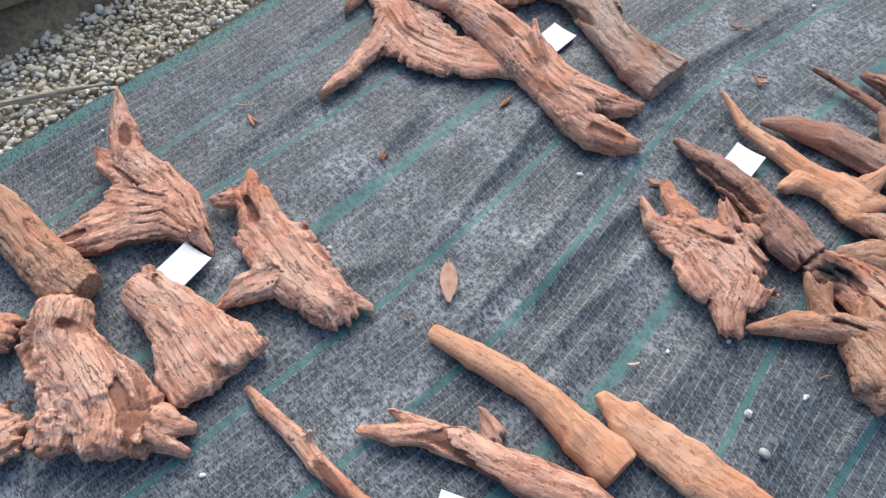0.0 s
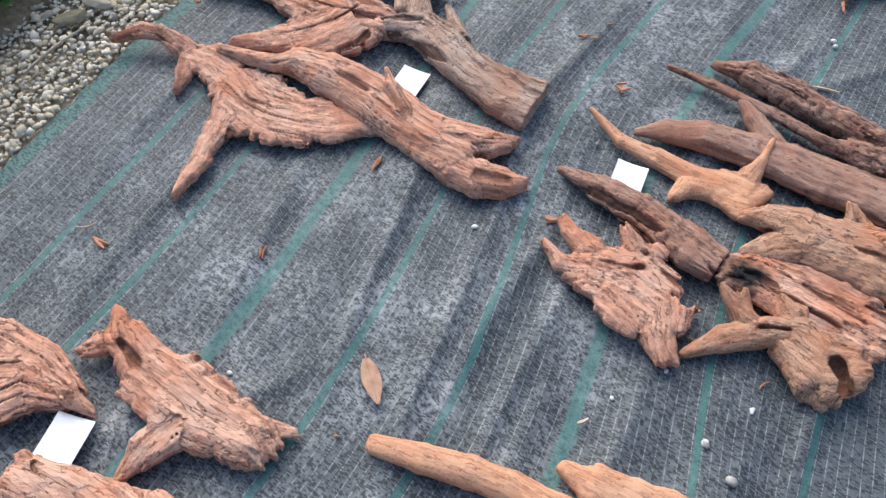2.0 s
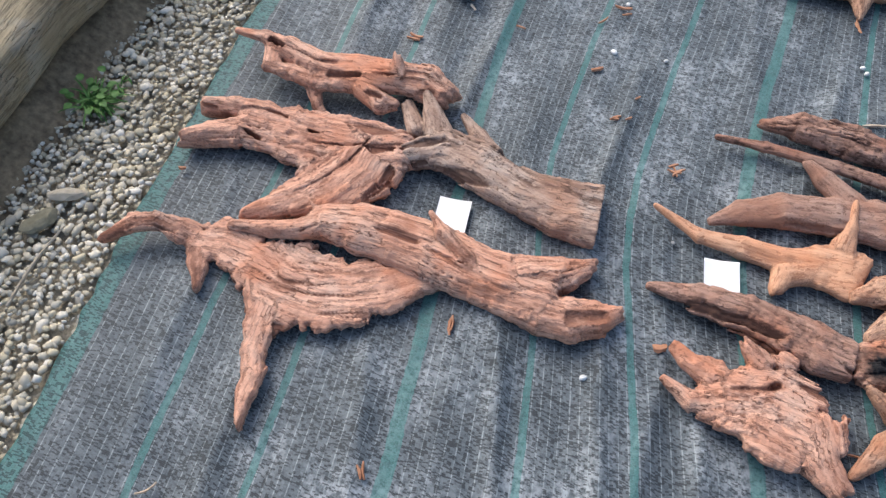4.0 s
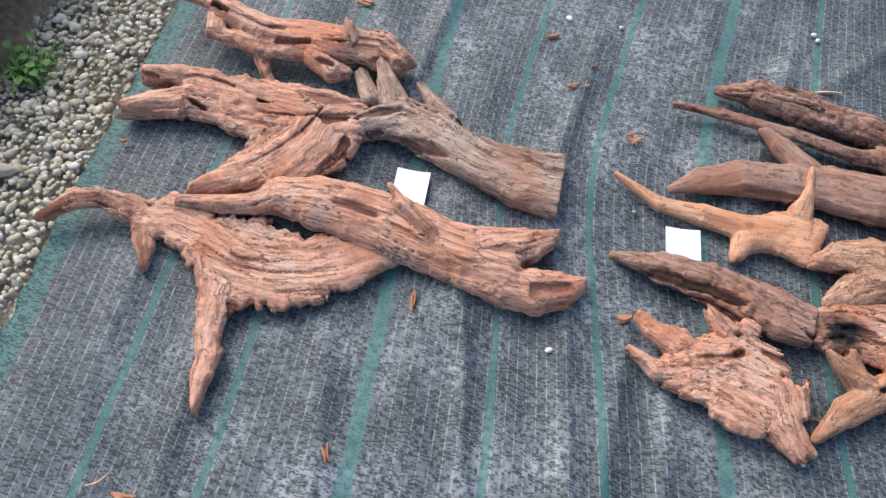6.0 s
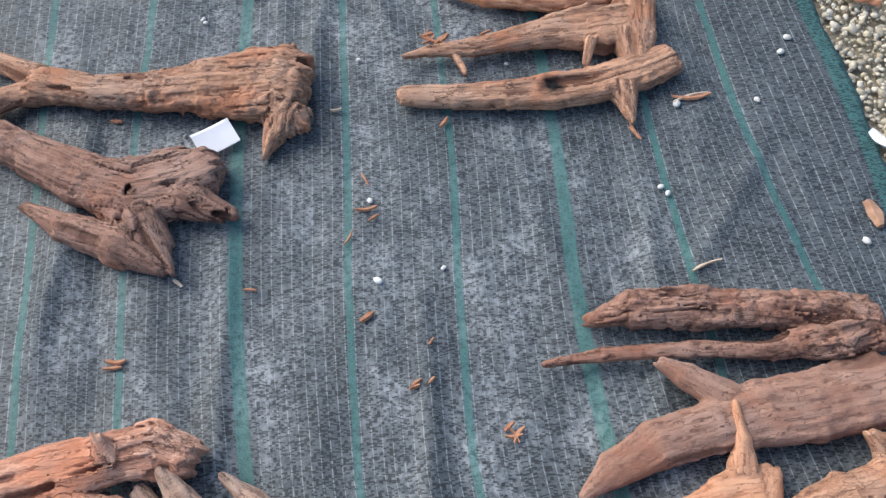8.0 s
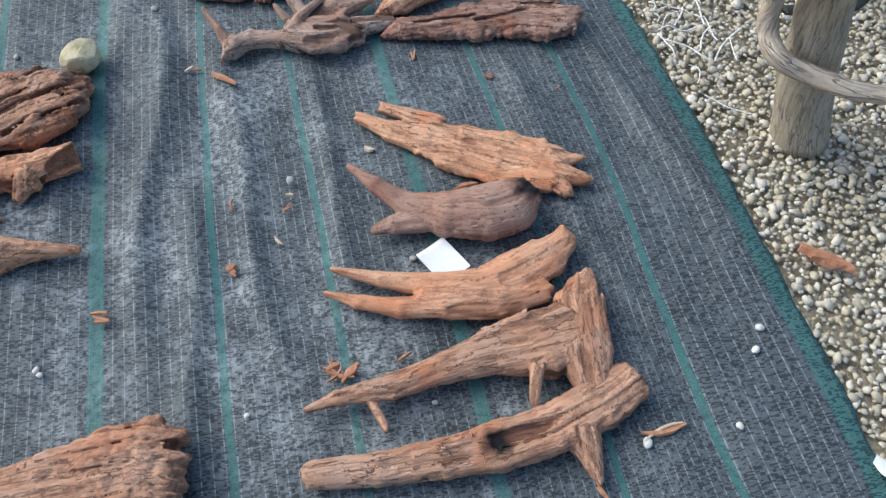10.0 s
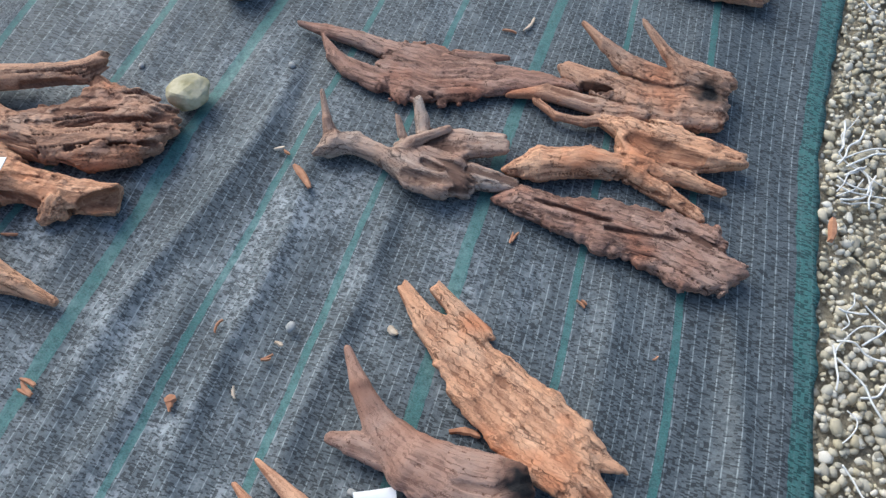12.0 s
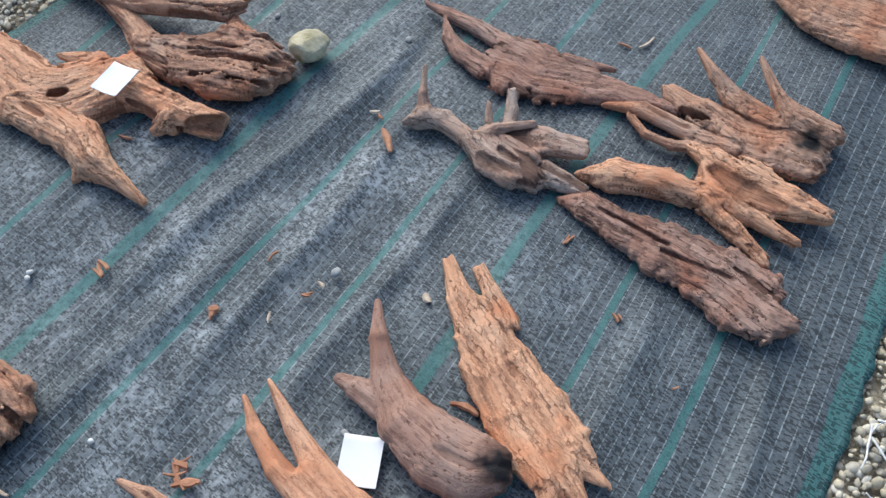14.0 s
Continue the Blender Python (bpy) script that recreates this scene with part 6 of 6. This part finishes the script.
STONES_A = [
    (0.196, -1.006, 7, 1), (0.824, -1.155, 7, 1), (0.636, -1.178, 4, 1), (0.896, -1.195, 10, 0), (0.871, -1.037, 5, 1),
    (0.697, -1.062, 5, 1), (0.019, -0.092, 8, 1), (0.626, 0.093, 6, 1), (0.637, 0.074, 6, 1), (0.007, 0.104, 6, 1),
    (-0.383, 0.665, 6, 1), (-0.011, 0.512, 5, 1), (0.709, 0.317, 9, 1), (0.895, 0.315, 7, 1), (1.02, 0.503, 8, 1),
    (0.991, 0.458, 8, 1), (-0.4, 0.31, 5, 0), (1.014, -0.074, 8, 1), (0.337, 0.471, 5, 0), (0.15, -0.071, 5, 1),
    (0.127, 1.041, 10, 0), (-0.151, 1.647, 8, 0),
]
STONES_B = [
    (0.357, 0.793, 7, 0), (-0.39, 0.677, 6, 1), (-0.479, 1.53, 7, 0), (0.291, -0.619, 4, 0), (0.005, -1.577, 5, 1),
    (0.286, -2.043, 5, 1), (0.872, -1.042, 5, 1), (0.827, -1.158, 7, 0), (-0.619, -1.822, 4, 1),
]
CHIPS_A = [
    (-0.426, -1.521, 40, 10, -8, 0), (-0.479, -1.506, 41, 5, 52, 1), (-0.132, -1.338, 27, 7, -51, 0), (-0.085, -0.991, 35, 7, 102, 0), (0.259, -0.424, 36, 9, 52, 0),
    (0.321, -0.888, 27, 22, 28, 0), (0.868, -0.977, 27, 5, 70, 0), (0.614, -1.255, 25, 9, 59, 1), (0.254, -1.555, 13, 6, 32, 0), (-0.087, -0.995, 45, 8, 102, 0),
    (-0.812, -0.838, 17, 10, 16, 0), (-0.482, -0.242, 35, 9, 1, 0), (0.25, -0.426, 31, 9, 1, 0), (0.252, -0.424, 34, 5, -61, 0), (0.079, -0.322, 21, 9, 21, 0),
]
CHIPS_B = [
    (0.599, 0.246, 56, 7, -73, 0), (0.744, 0.334, 86, 9, 15, 1), (0.115, -0.233, 17, 6, 54, 0), (0.713, -0.97, 30, 6, 0, 0), (0.674, -0.107, 66, 8, 19, 1),
    (-0.005, -0.171, 32, 14, 37, 0), (-0.477, -0.23, 36, 11, -4, 0), (-0.001, 0.082, 46, 11, 6, 0), (0.014, 0.059, 26, 7, 32, 0), (-0.002, 0.158, 36, 5, -65, 0),
    (-0.039, 0.013, 38, 6, 62, 0), (-0.064, 0.358, 27, 7, 6, 1), (0.178, 0.303, 31, 11, 55, 0), (0.598, 0.24, 36, 8, -65, 0), (0.748, 0.334, 92, 12, 1, 0),
]
CHIPS_C = [
    (-0.556, 0.36, 27, 12, -8, 0), (0.081, -0.316, 24, 9, 40, 0), (0.111, -0.314, 17, 7, 47, 0), (0.169, 0.559, 57, 9, -24, 0), (0.16, 0.56, 42, 7, 41, 0),
    (0.244, -0.408, 24, 9, 40, 0), (-0.014, 0.827, 29, 9, -63, 0), (-0.271, 0.757, 33, 9, -6, 0), (-0.235, -0.094, 26, 7, -6, 0), (-0.378, -0.068, 25, 9, -41, 1),
    (0.121, 1.002, 16, 10, -10, 1), (0.313, 1.1, 23, 17, -30, 1), (-0.005, 0.99, 20, 6, -81, 0), (0.085, 0.886, 24, 7, -58, 1), (-0.016, 0.829, 21, 14, -37, 0),
]
CHIPS_D = [
    (0.507, 0.958, 55, 15, 11, 0), (0.006, 1.363, 70, 16, -38, 0), (-0.076, 1.42, 23, 10, 36, 1), (-0.056, 1.416, 18, 8, -22, 0), (-0.272, 0.764, 35, 12, -25, 0),
    (0.112, 0.965, 18, 7, 25, 0), (0.466, 1.374, 26, 6, -87, 0), (0.638, 1.278, 22, 7, -28, 0), (0.186, 0.558, 39, 13, 25, 0), (0.152, 0.572, 28, 9, -32, 0),
    (0.297, 0.574, 31, 9, 28, 0), (0.341, 0.55, 21, 8, -21, 0), (0.154, 0.583, 33, 6, -116, 0), (0.331, 1.964, 51, 9, 76, 1), (0.292, 1.927, 34, 8, 3, 0),
]
CHIPS_E = [
    (-0.487, 1.032, 33, 9, 18, 0), (-0.016, 0.836, 19, 22, 40, 0), (-0.276, 0.777, 33, 12, -6, 0), (-0.005, 1.003, 17, 7, 66, 0), (0.112, 0.969, 24, 7, 48, 0),
    (0.472, 1.378, 27, 7, 77, 0), (0.643, 1.284, 14, 7, -28, 0), (0.799, 1.215, 13, 5, 53, 0), (0.188, 0.56, 49, 14, 44, 0), (0.158, 0.578, 26, 16, 21, 0),
    (-0.426, -1.514, 37, 9, 10, 0), (-0.127, -1.332, 34, 6, 117, 0), (0.256, -0.423, 22, 8, 37, 0),
]
for k, (sx, sy, mm, white) in enumerate(STONES_A + STONES_B):
    m = mm / 1000
    rock("pebble", sx, sy, m * 0.5 + rest(sx, sy), (m * 1.25, m * 0.95, m * 0.7), PALE_STONE if white else GREY_STONE, k + 1, "small white pebble lying on the net" if white else "small grey pebble lying on the net", "pebble", "pebbles on the net", 0.35)
for k, (sx, sy, mm, wide, turn, pale) in enumerate(CHIPS_A + CHIPS_B + CHIPS_C + CHIPS_D + CHIPS_E):
    flake("wood_chip", sx, sy, mm / 1000, wide / 1000, turn, PALE_CHIP if pale else CHIP, k + 3, "pale splinter of wood on the net" if pale else "reddish-brown wood chip on the net", "wood chip", "wood chips on the net", 0.003 + wide / 8000)
flake("wood_flake", 1.232, 0.633, 0.111, 0.04, -40, CHIP, 3, "brown bark flake lying on gravel", "wood flake", "wood flakes on gravel", 0.012)
flake("wood_flake", 1.228, 0.217, 0.177, 0.04, 58, CHIP, 5, "brown bark flake lying on gravel", "wood flake", "wood flakes on gravel", 0.012)
flake("wood_flake", 1.050, -0.014, 0.064, 0.03, -84, DRY_LEAF, 7, "brown curled flake beside the net edge", "wood flake", "wood flakes on gravel", 0.012)
flake("wood_flake", 1.240, 0.619, 0.092, 0.03, -32, CHIP, 9, "brown bark flake lying on gravel", "wood flake", "wood flakes on gravel", 0.012)
flake("wood_flake", 1.084, 1.620, 0.058, 0.02, -88, CHIP, 11, "brown bark flake lying on gravel", "wood flake", "wood flakes on gravel", 0.012)
flake("paper_scrap", 1.561, 1.481, 0.075, 0.03, -12, PAPER, 30, "torn white paper scrap on gravel", "paper scrap", "paper scraps on gravel", 0.002)
flake("paper_scrap", 1.766, 1.720, 0.030, 0.03, -12, PAPER, 27, "torn white paper scrap on gravel", "paper scrap", "paper scraps on gravel", 0.002)
flake("paper_scrap", 1.140, 0.175, 0.075, 0.03, -50, PAPER, 8, "torn white paper scrap on gravel", "paper scrap", "paper scraps on gravel", 0.002)
tagged(limb_object("twig", [(-0.870, -2.036, 0.006), (-0.814, -1.892, 0.010), (-0.758, -1.747, 0.006)], [0.008, 0.007, 0.004], STAND_WOOD, sides=8, rough=0.002), "pale dry twig lying on gravel", "twig", "twigs on gravel")
tagged(limb_object("twig", [(-0.953, -1.289, 0.006), (-0.964, -1.183, 0.010), (-0.964, -1.078, 0.008)], [0.004, 0.004, 0.002], STAND_WOOD, sides=8, rough=0.001), "thin grey twig lying on gravel", "twig", "twigs on gravel")



def root_fibres():
    """Thin white dried roots strewn over the gravel."""
    rng = np.random.RandomState(21)
    V, F, base = [], [], 0
    for cx, cy, sx, sy, count in ((1.10, 1.78, 0.10, 0.09, 17), (1.20, 1.33, 0.11, 0.14, 18), (1.35, 2.1, 0.2, 0.2, 6)):
        for _ in range(count):
            x, y = cx + rng.normal() * sx * 0.7, cy + rng.normal() * sy * 0.7
            x = max(x, float(line_x(9, np.array([y]))[0]) + 0.03)
            a, l = rng.uniform(-1.9, 1.9), rng.uniform(0.05, 0.16)
            pts = []
            for _k in range(5):
                pts.append((x, y, 0.004 + rng.uniform(0, 0.008)))
                x, y = x + math.cos(a) * l / 4, y + math.sin(a) * l / 4
                a += rng.normal() * 0.35
            v, f, _g = tube(pts, [rng.uniform(0.0012, 0.0026)] * 5, sides=5)
            V.append(v)
            F += [tuple(i + base for i in q) for q in f]
            base += len(v)
    me = mesh_from("root_fibres", np.concatenate(V), F)
    me.materials.append(FIBRE)
    return tagged(new("root_fibres", me), "thin white dried root fibres strewn on gravel", "root fibres", kind="stuff")


root_fibres()
